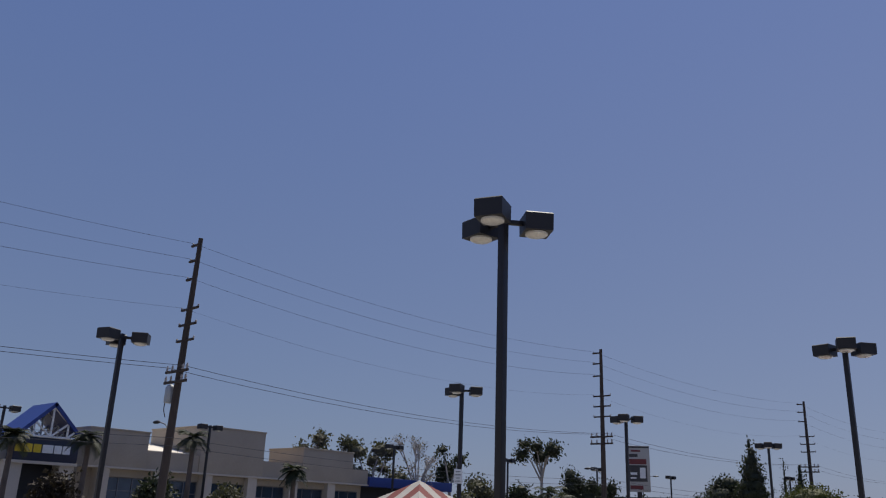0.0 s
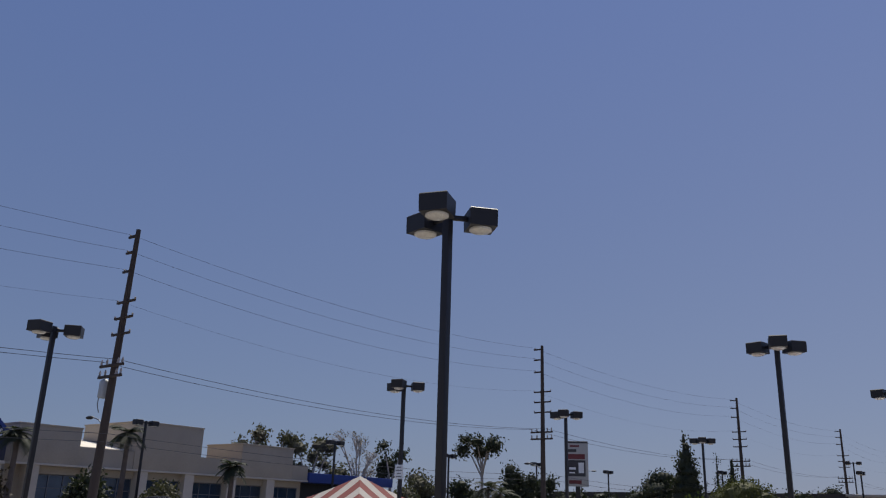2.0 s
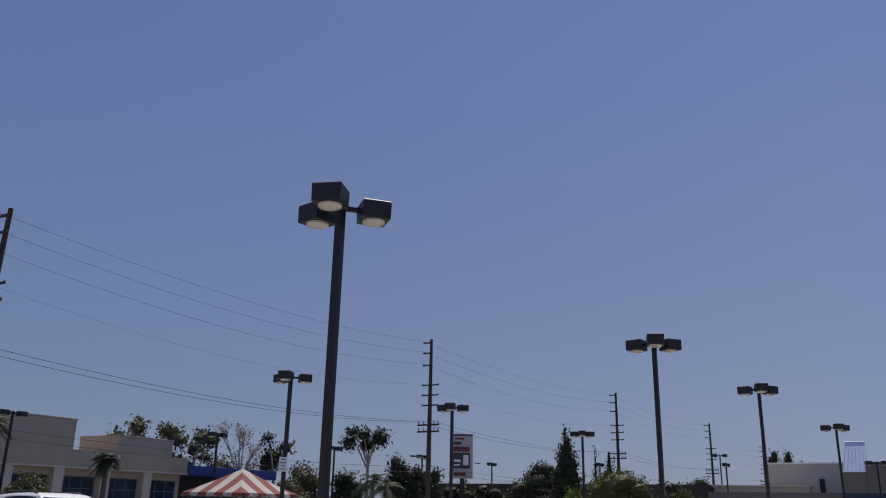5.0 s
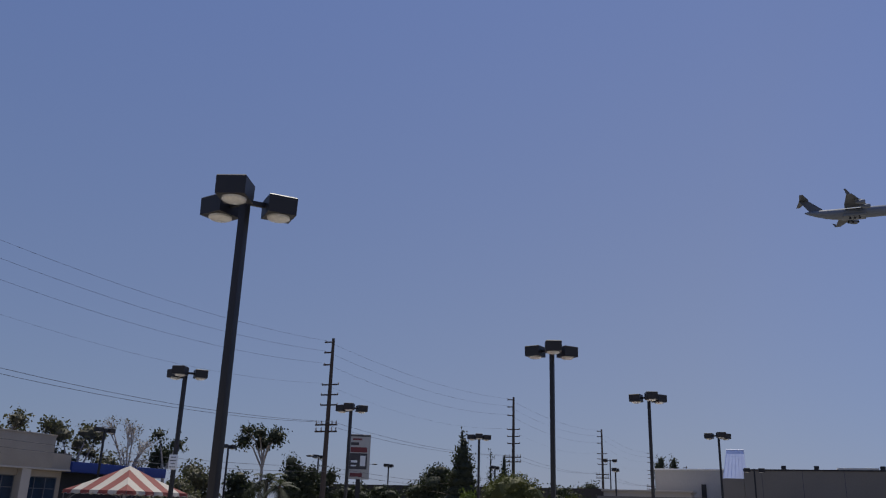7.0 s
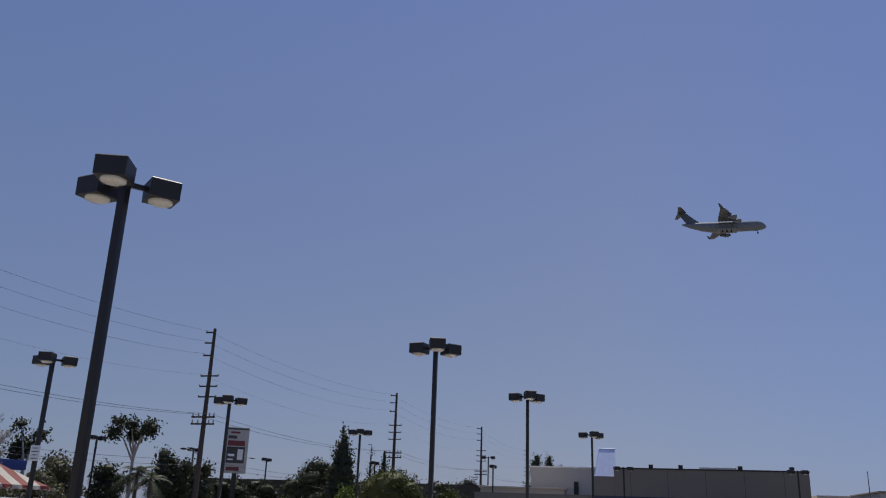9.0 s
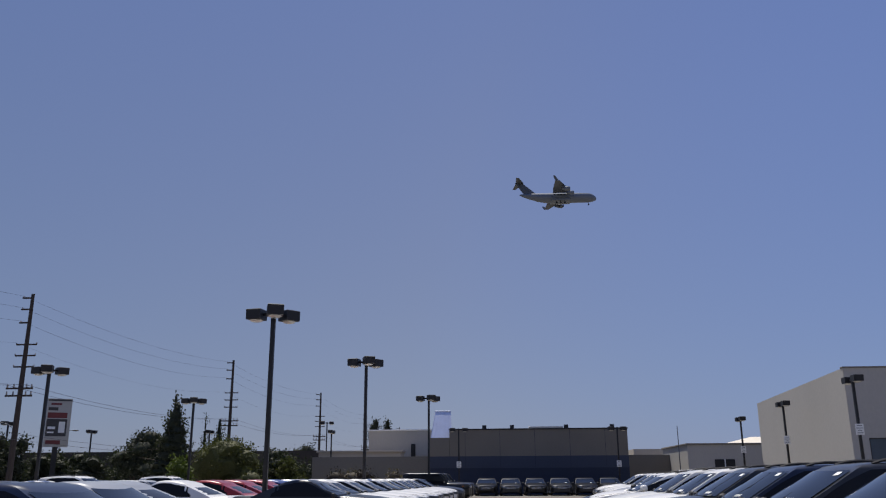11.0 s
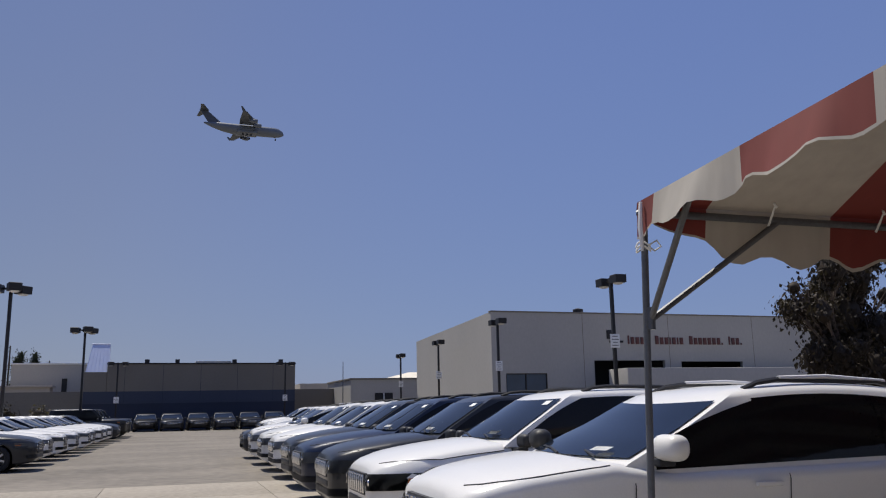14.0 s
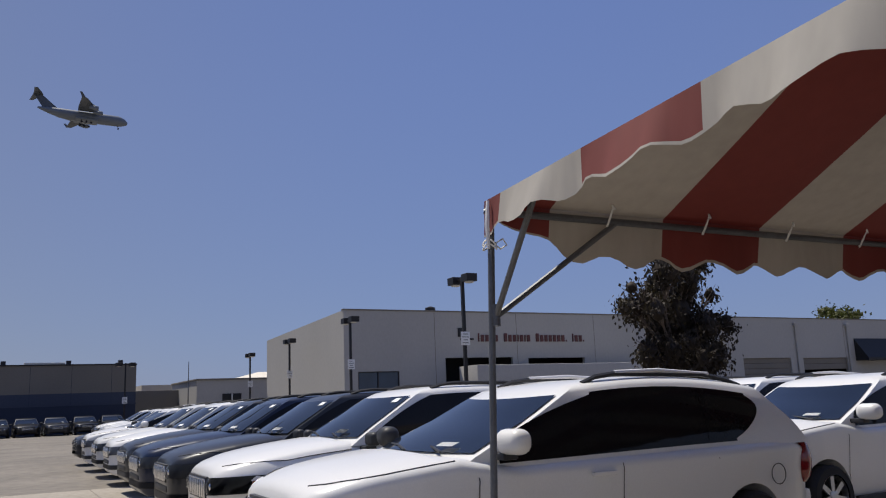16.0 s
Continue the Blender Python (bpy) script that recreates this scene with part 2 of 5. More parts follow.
def tube(bm, pts, radii, n=8, caps=True):
    pts = [Vector(p) for p in pts]
    if not isinstance(radii, (list, tuple)):
        radii = [radii] * len(pts)
    rings, u = [], None
    for i, p in enumerate(pts):
        d = (pts[min(i + 1, len(pts) - 1)] - pts[max(i - 1, 0)]).normalized()
        if u is None:
            u = d.orthogonal().normalized()
        u = (u - d * u.dot(d)).normalized()
        rings.append(ring(bm, p, u, d.cross(u), radii[i], n))
    for a, b in zip(rings, rings[1:]):
        bridge(bm, a, b)
    if caps:
        bm.faces.new(rings[0]), bm.faces.new(rings[-1])
    return bm


def ball(bm, c, s, seg=12, rings=8, m=None):
    r = bmesh.ops.create_uvsphere(bm, u_segments=seg, v_segments=rings, radius=1)
    t = Matrix.Translation(c) @ Matrix.Diagonal((*s, 1))
    bmesh.ops.transform(bm, matrix=(m @ t) if m is not None else t, verts=r["verts"])
    return bm


def lathe(bm, prof, n=20, axis="y", c=(0, 0, 0)):
    """prof: (radius, offset along the axis)."""
    rs = []
    for r, o in prof:
        if axis == "y":
            rs.append(ring(bm, Vector((c[0], c[1] + o, c[2])), Vector((1, 0, 0)), Vector((0, 0, 1)), r, n))
        else:
            rs.append(ring(bm, Vector((c[0], c[1], c[2] + o)), Vector((1, 0, 0)), Vector((0, 1, 0)), r, n))
    for a, b in zip(rs, rs[1:]):
        bridge(bm, a, b)
    return bm, rs


def quadpatch(bm, fn, us, vs, mi=0):
    g = [[bm.verts.new(fn(u, v)) for u in us] for v in vs]
    for a, b in zip(g, g[1:]):
        bridge(bm, a, b, mi, close=False)
    return g


def lin(a, b, n):
    return [a + (b - a) * i / (n - 1) for i in range(n)]


# ---- ground ----
bm = B()
box(bm, -2600, 2600, -1500, 3600, -0.5, -0.02)
plain("ground", bm, M["earth"], "dry brown earth reaching to the horizon", "ground", kind="structure")
bm = B()
box(bm, -31, 17, -30, 77.4, -0.3, 0.0)
plain("pavement_lot", bm, M["asphalt"], "worn pale grey asphalt of the car lot", "pavement", kind="structure")
bm = B()
box(bm, 17.02, 120, -30, 52.3, -0.3, -0.005)
plain("pavement_yard", bm, M["asphalt"], "worn grey asphalt yard beside the warehouse", "pavement", kind="structure")
bm = B()
box(bm, -56, -40, -400, 900, -0.3, -0.01)
plain("road", bm, M["street"], "dark asphalt street beyond the lot", "road", kind="structure")
bm = B()
box(bm, -39.9, -31.02, -100, 300, -0.3, 0.13, 0.03)
plain("pavement_street", bm, M["kerb"], "concrete pavement with raised kerb along the street", "pavement", kind="structure")



# ---- street lamps of the lot ----
def lot_lamp(height, heads, sign_z=0.0):
    e = thing("lot_lamp", "dark bronze parking lot lamp on a square steel pole", "lamp post", group="lot lamps")
    bm = B()
    box(bm, -0.3, 0.3, -0.3, 0.3, 0, 0.75, 0.04)
    part("base", bm, M["kerb"], e, "round-edged concrete footing")
    bm = B()
    box(bm, -0.065, 0.065, -0.065, 0.065, 0.75, height - 0.04, 0.008)
    box(bm, -0.15, 0.15, -0.15, 0.15, 0.75, 0.78, 0.005)
    part("pole", bm, M["bronze"], e)
    for a in heads:
        rot = pose(0, 0, 0, 0, 0, a)
        bm = B()
        box(bm, 0.05, 0.36, -0.035, 0.035, height - 0.2, height - 0.12, 0.006, m=rot)
        part("arm", bm, M["bronze"], e)
        bm = B()
        z0, z1, c, h = height - 0.32, height, 0.58, 0.245
        lo = [bm.verts.new((c + sx * h * 0.98, sy * h * 0.98, z0)) for sx, sy in ((-1, -1), (1, -1), (1, 1), (-1, 1))]
        hi = [bm.verts.new((c + sx * h, sy * h, z1 - 0.02)) for sx, sy in ((-1, -1), (1, -1), (1, 1), (-1, 1))]
        top = [bm.verts.new((c + sx * h * 0.93, sy * h * 0.93, z1)) for sx, sy in ((-1, -1), (1, -1), (1, 1), (-1, 1))]
        bridge(bm, lo, hi), bridge(bm, hi, top), bm.faces.new(top), bm.faces.new(lo)
        bmesh.ops.transform(bm, matrix=rot, verts=bm.verts)
        head = part("head", bm, M["bronze"], e, "dark shoebox lamp head")
        bm, rs = lathe(B(), [(0.2, 0.0), (0.195, -0.03), (0.15, -0.055), (0.08, -0.068)], 18, "z", (c, 0, z0 - 0.002))
        bm.faces.new(rs[-1])
        bmesh.ops.transform(bm, matrix=rot, verts=bm.verts)
        part("lens", bm, M["lens"], head, "round pale glass lens")
    if sign_z:
        bm = B()
        box(bm, -0.21, 0.21, -0.085, -0.07, sign_z, sign_z + 0.55, 0.004)
        sg = part("notice", bm, M["paper"], e, "white notice board with small print")
        bm = B()
        for i in range(4):
            w = (0.14, 0.1, 0.16, 0.12)[i]
            box(bm, -w, w, -0.092, -0.0875, sign_z + 0.08 + 0.12 * i, sign_z + 0.11 + 0.12 * i)
        part("print", bm, M["ink"], sg, "grey lines of print")
    return e


R3 = (-70, 50, 170)
R2 = (270, 90)
protos = {}


def put_lamp(x, y, height, heads, sign_z=0.0, turn=0.0, lean=0.0):
    key = (height, heads, sign_z)
    m = pose(x, y, 0, lean, 0, turn)
    if key in protos:
        return copy_thing(protos[key], m)
    protos[key] = lot_lamp(height, heads, sign_z)
    protos[key].matrix_world = m
    return protos[key]


for x, y, h, heads, sz in (
    (-8.18, 10.44, 6.50, R3, 0), (-6.06, 36.89, 6.75, R3, 0), (-4.83, 54.71, 6.75, R3, 0),
    (-24.62, 12.06, 6.65, R3, 0), (-22.11, 25.61, 6.6, R3, 2.75), (-21.08, 37.05, 6.62, R3, 0), (-20.65, 54.38, 6.75, R3, 0),
    (-49.8, 18.2, 6.6, R2, 0), (-48.23, 30.6, 6.68, R2, 0), (-47.34, 46.86, 6.72, R2, 0), (-47.08, 61.21, 6.7, R2, 0), (-46.26, 75.12, 6.8, R2, 3.0), (-44.92, 88.54, 6.74, R2, 3.0),
    (-31.7, 88.5, 6.6, R2, 3.0), (-18.4, 88.8, 6.5, R2, 3.0), (-4.12, 77.4, 5.95, (10, 190), 2.4), (10.36, 77.4, 5.95, (10, 190), 2.4),
    (20.09, 72.47, 6.36, R2, 3.4), (19.27, 58.77, 6.46, R2, 3.6), (18.09, 43.96, 6.46, R2, 3.5), (17.16, 29.26, 6.6, R2, 3.72), (-21.97, 103.0, 8.35, (0, 180), 0),
):
    put_lamp(x, y, h, heads, sz)
# a taller one between the parked cars
tall = put_lamp(-7.72, 27.34, 6.44, R3)
tall.scale = (1.112, 1.112, 1.112)


# ---- utility poles and wires ----
ARMS = ((15.1, -1, 0.7), (14.2, -1, 0.7), (13.15, -1, 0.7), (11.45, 0, 0.8), (10.6, 0, 0.8), (9.75, 0, 0.8))


def utility_pole(transformer):
    e = thing("utility_pole", "tall weathered wooden utility pole with short crossarms", "utility pole", group="utility poles along the street")
    bm = B()
    tube(bm, [(0, 0, 0.1), (0, 0, 5), (0, 0, 10), (0, 0, 15.4)], [0.24, 0.21, 0.17, 0.125], 12)
    part("pole", bm, M["wood"], e)
    for z, side, w in ARMS:
        bm = B()
        if side:
            box(bm, -0.06, 0.06, -w - 0.1, 0.1, z - 0.06, z + 0.05, 0.01)
        else:
            box(bm, -0.06, 0.06, -w, w, z - 0.06, z + 0.05, 0.01)
        arm = part("crossarm", bm, M["wood"], e)
        for s in ((-1,) if side else (-1, 1)):
            bm, rs = lathe(B(), [(0.02, 0), (0.06, 0.02), (0.035, 0.05), (0.06, 0.08), (0.03, 0.12)], 8, "z", (0, s * w, z + 0.04))
            part("insulator", bm, M["insulator"], arm, "small ceramic insulator")
    for z in (8.1, 7.55):
        bm = B()
        box(bm, 0.13, 0.24, -1.05, 1.05, z - 0.07, z + 0.06, 0.01)
        arm = part("crossarm", bm, M["wood"], e)
        for s in (-0.95, -0.45, 0.55, 0.95):
            bm, rs = lathe(B(), [(0.03, 0), (0.07, 0.03), (0.045, 0.12), (0.07, 0.17), (0.02, 0.3)], 8, "z", (0.19, s, z + 0.05))
            part("insulator", bm, M["insulator"], arm, "small ceramic insulator")
    bm = B()
    tube(bm, [(0, -0.15, 5.1), (0, -0.6, 5.45), (0, -1.2, 5.6)], 0.03, 6)
    la = part("light_arm", bm, M["steel"], e, "thin bracket for a street light")
    bm = B()
    ball(bm, (0, -1.5, 5.6), (0.13, 0.34, 0.09))
    part("light_head", bm, M["bronze"], la)
    if transformer:
        bm, rs = lathe(B(), [(0.05, 0), (0.24, 0.02), (0.26, 0.1), (0.26, 0.8), (0.2, 0.9), (0.06, 0.98)], 14, "z", (0.05, -0.55, 6.5))
        bm.faces.new(rs[0]), bm.faces.new(rs[-1])
        part("transformer", bm, M["grey"], e, "grey cylindrical transformer can")
        bm = B()
        tube(bm, [(0.1, -0.55, 7.5), (0.1, -0.8, 6.9), (0.1, -0.85, 6.2), (0.1, -0.6, 5.8)], 0.025, 5)
        part("cable_loop", bm, M["wire"], e)
    return e


# place, size and lean along the street
POLES = [(-38.6, -23.5, 0.98, 0), (-38.16, 21.85, 0.995, 0.024), (-37.9, 62.6, 1.045, 0), (-35.75, 107.0, 1.09, 0), (-34.5, 155.0, 1.12, 0), (-34.0, 205.0, 1.1, 0), (-33.0, 262.0, 1.1, 0)]
up = None
for i, (x, y, k, sl) in enumerate(POLES):
    m = pose(x, y, 0, 0, -math.degrees(math.atan(sl)), -90)
    if i == 1:
        p = utility_pole(True)
        p.matrix_world = m
    elif up is None or i == 0:
        p = up = utility_pole(False)
        p.matrix_world = m
    else:
        p = copy_thing(up, m)
    p.scale = (k, k, k)


def wire(a, b, sag, r=0.016, label="thin sagging overhead power line"):
    bm = B()
    a, b = Vector(a), Vector(b)
    tube(bm, [a.lerp(b, t) - Vector((0, 0, sag * 4 * t * (1 - t))) for t in lin(0, 1, 17)], r, 5)
    plain("power_line", bm, M["wire"], label, "cable", "overhead lines")


for (x0, y0, k0, s0), (x1, y1, k1, s1) in zip(POLES, POLES[1:]):
    for n, (z, s, w) in enumerate(ARMS):
        sides = (-1,) if s else ((-1,) if n == 3 else ())
        for q in sides:
            wire((x0 + q * w * k0, y0 + s0 * z, (z + 0.15) * k0), (x1 + q * w * k1, y1 + s1 * z, (z + 0.15) * k1), 0.9 + 0.1 * n, 0.0085 if s else 0.005)
    for s, z in ((0.3, 4.75), (0.3, 4.35)):
        wire((x0 + s, y0 + s0 * z, z * k0), (x1 + s, y1 + s1 * z, z * k1), 0.5, 0.013, "thick low cable slung along the poles")
    for s in (-0.95, 0.55):
        wire((x0 + s * k0, y0 - 0.19 + s0 * 8.35, 8.35 * k0), (x1 + s * k1, y1 - 0.19 + s1 * 8.35, 8.35 * k1), 0.8, 0.014)

# street lights on curved arms by the road
for x, y, h, a in ((-52.5, 96.0, 7.2, 20),):
    e = thing("street_lamp", "grey street lamp with a cobra head on a thin steel pole", "street lamp", pose(x, y, 0, 0, 0, a), "street lamps")
    bm = B()
    tube(bm, [(0, 0, 0), (0, 0, h - 0.8), (0.1, 0, h - 0.3), (0.45, 0, h - 0.05), (1.3, 0, h)], [0.09, 0.06, 0.05, 0.04, 0.035], 8)
    part("pole", bm, M["steel"], e)
    bm = B()
    ball(bm, (1.6, 0, h - 0.02), (0.36, 0.14, 0.09))
    part("head", bm, M["bronze"], e)


# ---- dealership across the street: facade on x = -60 ----
def house(name, label, category="building"):
    return thing(name, label, category)


d = house("dealership", "tan stucco car dealership with stepped parapets and blue windows")
FX = -60.0
bm = B()
box(bm, FX - 22, FX, 28.0, 56.0, 4.1, 5.45)
box(bm, FX - 22, FX - 0.9, 28.0, 56.0, 0, 4.1)
part("wall", bm, M["stucco"], d)
for y0, y1, z1, dp in ((28.1, 32.8, 6.85, 5), (37.4, 43.6, 7.85, 8), (47.9, 53.9, 6.95, 5)):
    bm = B()
    box(bm, FX - dp, FX + 0.12, y0, y1, 4.1, z1 - 0.1, 0.02)
    box(bm, FX - dp - 0.05, FX + 0.18, y0 - 0.06, y1 + 0.06, z1 - 0.12, z1, 0.02)
    part("parapet", bm, M["stucco"], d, "tall plain stucco parapet block")
bm = B()
vs = [bm.verts.new((x, y, z)) for y in (32.9, 37.3) for x, z in ((FX - 0.6, 5.4), (FX - 0.6, 5.55), (FX - 9, 6.75), (FX - 9, 5.4))]
bridge(bm, vs[:4], vs[4:]), bm.faces.new(vs[:4]), bm.faces.new(vs[4:])
part("roof_block", bm, M["cream"], d, "sunlit cream sloping roof")
bm = B()
box(bm, FX - 0.95, FX + 0.16, 28.0, 56.0, 3.98, 4.12, 0.01)
part("ledge", bm, M["stucco_light"], d, "pale ledge over the windows")
y = 29.6
while y < 55.5:
    bm = B()
    box(bm, FX - 0.9, FX + 0.05, y - 0.45, y + 0.45, 0, 3.98)
    pier = part("pier", bm, M["stucco_light"], d, "pale masonry pier")
    if y + 4.3 < 57:
        bm = B()
        box(bm, FX - 0.86, FX - 0.8, y + 0.46, y + 3.92, 0.5, 3.4)
        win = part("window", bm, M["glass_far"], d, "dark blue glass window")
        bm = B()
        for j in range(4):
            yy = y + 0.5 + j * 1.13
            box(bm, FX - 0.8, FX - 0.74, yy - 0.035, yy + 0.035, 0.5, 3.4)
        for z in (0.53, 1.5, 2.45, 3.37):
            box(bm, FX - 0.795, FX - 0.745, y + 0.46, y + 3.92, z - 0.03, z + 0.03)
        part("window_frame", bm, M["mullion"], win)
        bm = B()
        box(bm, FX - 0.86, FX - 0.5, y + 0.46, y + 3.92, 3.42, 3.97)
        part("lintel", bm, M["stucco"], d)
    y += 4.38
bm = B()
box(bm, FX - 20, FX + 0.3, 56.0, 68.0, 3.95, 4.85, 0.04)
part("fascia", bm, M["blue"], d, "bright blue metal fascia band")
# shade of the service bays, put in as one near-black block
bm = B()
box(bm, FX - 18, FX - 1.5, 56.0, 68.0, 0, 3.95)
part("service_wall", bm, M["dark"], d, "solid near-black block standing in for shaded service bays")

t = house("entrance_tower", "entrance tower with a blue gabled roof over open white trusses", "tower")
TX = FX + 1.5
for y0 in (22.2, 25.7):
    bm = B()
    box(bm, TX - 1.2, TX, y0, y0 + 1.0, 0, 4.1, 0.02)
    part("pillar", bm, M["stucco_light"], t)
# the entrance's shade is the block's near-black colour, no glass is built
bm = B()
box(bm, TX - 3.5, TX - 1.25, 22.1, 26.7, 0, 4.05)
part("entrance_wall", bm, M["dark"], t, "near-black block standing in for the shaded glass entrance")
bm = B()
box(bm, TX - 1.4, TX + 0.15, 22.0, 26.75, 4.05, 5.6, 0.03)
sb = part("sign_panel", bm, M["navy"], t, "dark navy sign panel")
for y0, w, mt in ((22.45, 0.52, "yellow"), (23.05, 0.52, "yellow"), (23.65, 0.5, "yellow"), (24.25, 0.72, "white"), (25.05, 0.5, "white"), (25.63, 0.52, "white")):
    bm = B()
    box(bm, TX + 0.155, TX + 0.2, y0, y0 + w, 4.6, 5.15, 0.05)
    box(bm, TX + 0.19, TX + 0.21, y0 + 0.14, y0 + w - 0.14, 4.76, 4.99, 0.03)
    part("sign_mark", bm, M[mt], sb, "plain %s block" % mt)
bm = B()
box(bm, TX + 0.0, TX + 0.22, 21.9, 26.8, 3.85, 4.05, 0.02)
part("band", bm, M["stucco_light"], t, "pale band under the sign")
for sgn in (-1, 1):
    bm = B()
    q = Vector((0, 24.55, 8.0))
    c = Vector((0, 24.55 + sgn * 2.4, 5.62))
    dv, nv = (c - q).normalized(), Vector((0, sgn * 0.62, 0.78))
    vs = [bm.verts.new(Vector((x, 0, 0)) + p + o) for x in (TX - 3.4, TX + 0.5) for p, o in ((q, nv * 0.02), (c, nv * 0.02), (c, -nv * 0.22), (q, -nv * 0.22))]
    bridge(bm, vs[:4], vs[4:]), bm.faces.new(vs[:4]), bm.faces.new(vs[4:])
    part("roof_slope", bm, M["blue"], t, "blue metal roof slope")
for x in (TX - 3.0, TX - 1.3, TX + 0.3):
    bm = B()
    for a, b in (((22.3, 5.68), (24.55, 7.7)), ((26.8, 5.68), (24.55, 7.7)), ((22.3, 5.68), (26.8, 5.68)), ((24.55, 5.68), (24.55, 7.7)), ((23.4, 5.68), (23.4, 6.65)), ((25.7, 5.68), (25.7, 6.65)), ((24.55, 5.68), (23.4, 6.65)), ((24.55, 5.68), (25.7, 6.65)), ((22.85, 6.15), (23.4, 5.68)), ((26.25, 6.15), (25.7, 5.68))):
        tube(bm, [(x, *a), (x, *b)], 0.075, 6)
    part("truss", bm, M["white"], t, "white steel roof truss")

# ---- warehouse ----
w = house("warehouse", "long white tilt-up concrete warehouse with dock doors", "warehouse")
WX, WY, WH = 21.0, 52.3, 7.9


def wall_with_holes(bm, x0, x1, z1, holes, y0, y1):
    """A wall along x between y0 and y1 with rectangular openings (x0, x1, z0, z1) that do not overlap in x."""
    xs = sorted({x0, x1} | {h[0] for h in holes} | {h[1] for h in holes})
    zs = sorted({0.0, z1} | {h[2] for h in holes} | {h[3] for h in holes})
    grid = {(i, j, k): bm.verts.new((x, y, z)) for i, x in enumerate(xs) for j, z in enumerate(zs) for k, y in enumerate((y0, y1))}

    def full(i, j):
        if not (0 <= i < len(xs) - 1 and 0 <= j < len(zs) - 1):
            return False
        cx, cz = (xs[i] + xs[i + 1]) / 2, (zs[j] + zs[j + 1]) / 2
        return not any(a < cx < b and c < cz < e for a, b, c, e in holes)

    for i in range(len(xs) - 1):
        for j in range(len(zs) - 1):
            if not full(i, j):
                continue
            for k in (0, 1):
                bm.faces.new([grid[q] for q in ((i, j, k), (i + 1, j, k), (i + 1, j + 1, k), (i, j + 1, k))])
            for (di, dj), (p, q) in (((-1, 0), ((i, j), (i, j + 1))), ((1, 0), ((i + 1, j), (i + 1, j + 1))), ((0, -1), ((i, j), (i + 1, j))), ((0, 1), ((i, j + 1), (i + 1, j + 1)))):
                if not full(i + di, j + dj):
                    bm.faces.new([grid[v] for v in ((*p, 0), (*q, 0), (*q, 1), (*p, 1))])
    bmesh.ops.delete(bm, geom=[v for v in bm.verts if not v.link_faces], context="VERTS")


holes = [(22.0, 25.1, 2.0, 3.7), (28.8, 34.6, 0, 4.58), (36.0, 41.4, 1.2, 4.5), (59.2, 65.5, 0.9, 4.25), (67.2, 73.7, 0, 4.2)]
bm = B()
wall_with_holes(bm, WX, 120, WH, holes, WY, WY + 0.3)
part("front_wall", bm, M["offwhite"], w)
bm = B()
vs = [bm.verts.new(p) for p in ((WX, WY + 0.3, 0), (WX, 70.4, 0), (WX, 70.4, 7.3), (WX, WY + 0.3, WH))]
vt = [bm.verts.new(v.co + Vector((0.3, 0, 0))) for v in vs]
bm.faces.new(vs), bm.faces.new(vt), bridge(bm, vs, vt)
part("side_wall", bm, M["offwhite"], w)
bm = B()
box(bm, WX + 0.3, 120, WY + 0.3, 70.4, 7.0, 7.2)
part("roof", bm, M["wallgrey"], w, "flat grey roof")
# near-black sheet paints the gloom behind the dock openings
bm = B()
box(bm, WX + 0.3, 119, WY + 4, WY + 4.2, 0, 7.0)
part("inner_wall", bm, M["dark"], w, "near-black sheet standing in for the unlit interior")
bm = B()
box(bm, WX - 0.03, 120, WY - 0.04, WY + 0.34, WH, WH + 0.1, 0.01)
part("coping", bm, M["wallgrey"], w, "thin grey metal coping")
for x in (28.0, 35.05, 42.5, 50.0, 57.5, 73.5):
    bm = B()
    box(bm, x - 0.02, x + 0.02, WY - 0.006, WY + 0.05, 0, WH - 0.05)
    part("panel_joint", bm, M["wallgrey"], w, "dark vertical panel joint")
bm = B()
box(bm, 22.0, 25.1, WY + 0.1, WY + 0.14, 2.0, 3.7)
g = part("window", bm, M["glass_far"], w, "dark glass office window")
bm = B()
for x in (22.03, 23.5, 25.07):
    box(bm, x - 0.04, x + 0.04, WY + 0.04, WY + 0.12, 2.0, 3.7)
for z in (2.03, 3.67):
    box(bm, 22.0, 25.1, WY + 0.045, WY + 0.115, z - 0.04, z + 0.04)
part("window_frame", bm, M["bronze"], g)
for a, b, c, e, mt in ((59.2, 65.5, 0.9, 4.25, "wallgrey"), (67.2, 73.7, 3.1, 4.2, "wallgrey"), (36.0, 41.4, 1.2, 4.0, "offwhite")):
    bm = B()
    box(bm, a, b, WY + 0.19, WY + 0.21, c, e)
    door = part("dock_door", bm, M["dark"], w, "sectional dock door")
    n = max(2, round((e - c) / 0.5))
    for i in range(n):
        z0, z1 = c + (e - c) * i / n, c + (e - c) * (i + 1) / n
        bm = B()
        box(bm, a, b, WY + 0.14, WY + 0.188, z0 + 0.012, z1 - 0.012, 0.01)
        part("door_panel", bm, M[mt], door)
for x in (66.4, 73.9):
    bm = B()
    tube(bm, [(x, WY - 0.12, 7.3), (x, WY - 0.12, 0.2)], 0.09, 8)
    box(bm, x - 0.22, x + 0.22, WY - 0.3, WY - 0.02, 7.2, 7.5, 0.02)
    part("downpipe", bm, M["offwhite"], w, "white rainwater pipe with hopper")
bm = B()
vs = [bm.verts.new(p) for x in (74.9, 88.0) for p in ((x, WY - 0.02, 3.85), (x, WY - 0.02, 6.05), (x, WY - 1.4, 4.1), (x, WY - 1.4, 3.85))]
bridge(bm, vs[:4], vs[4:]), bm.faces.new(vs[:4]), bm.faces.new(vs[4:])
part("awning", bm, M["dark"], w, "black sloped awning")
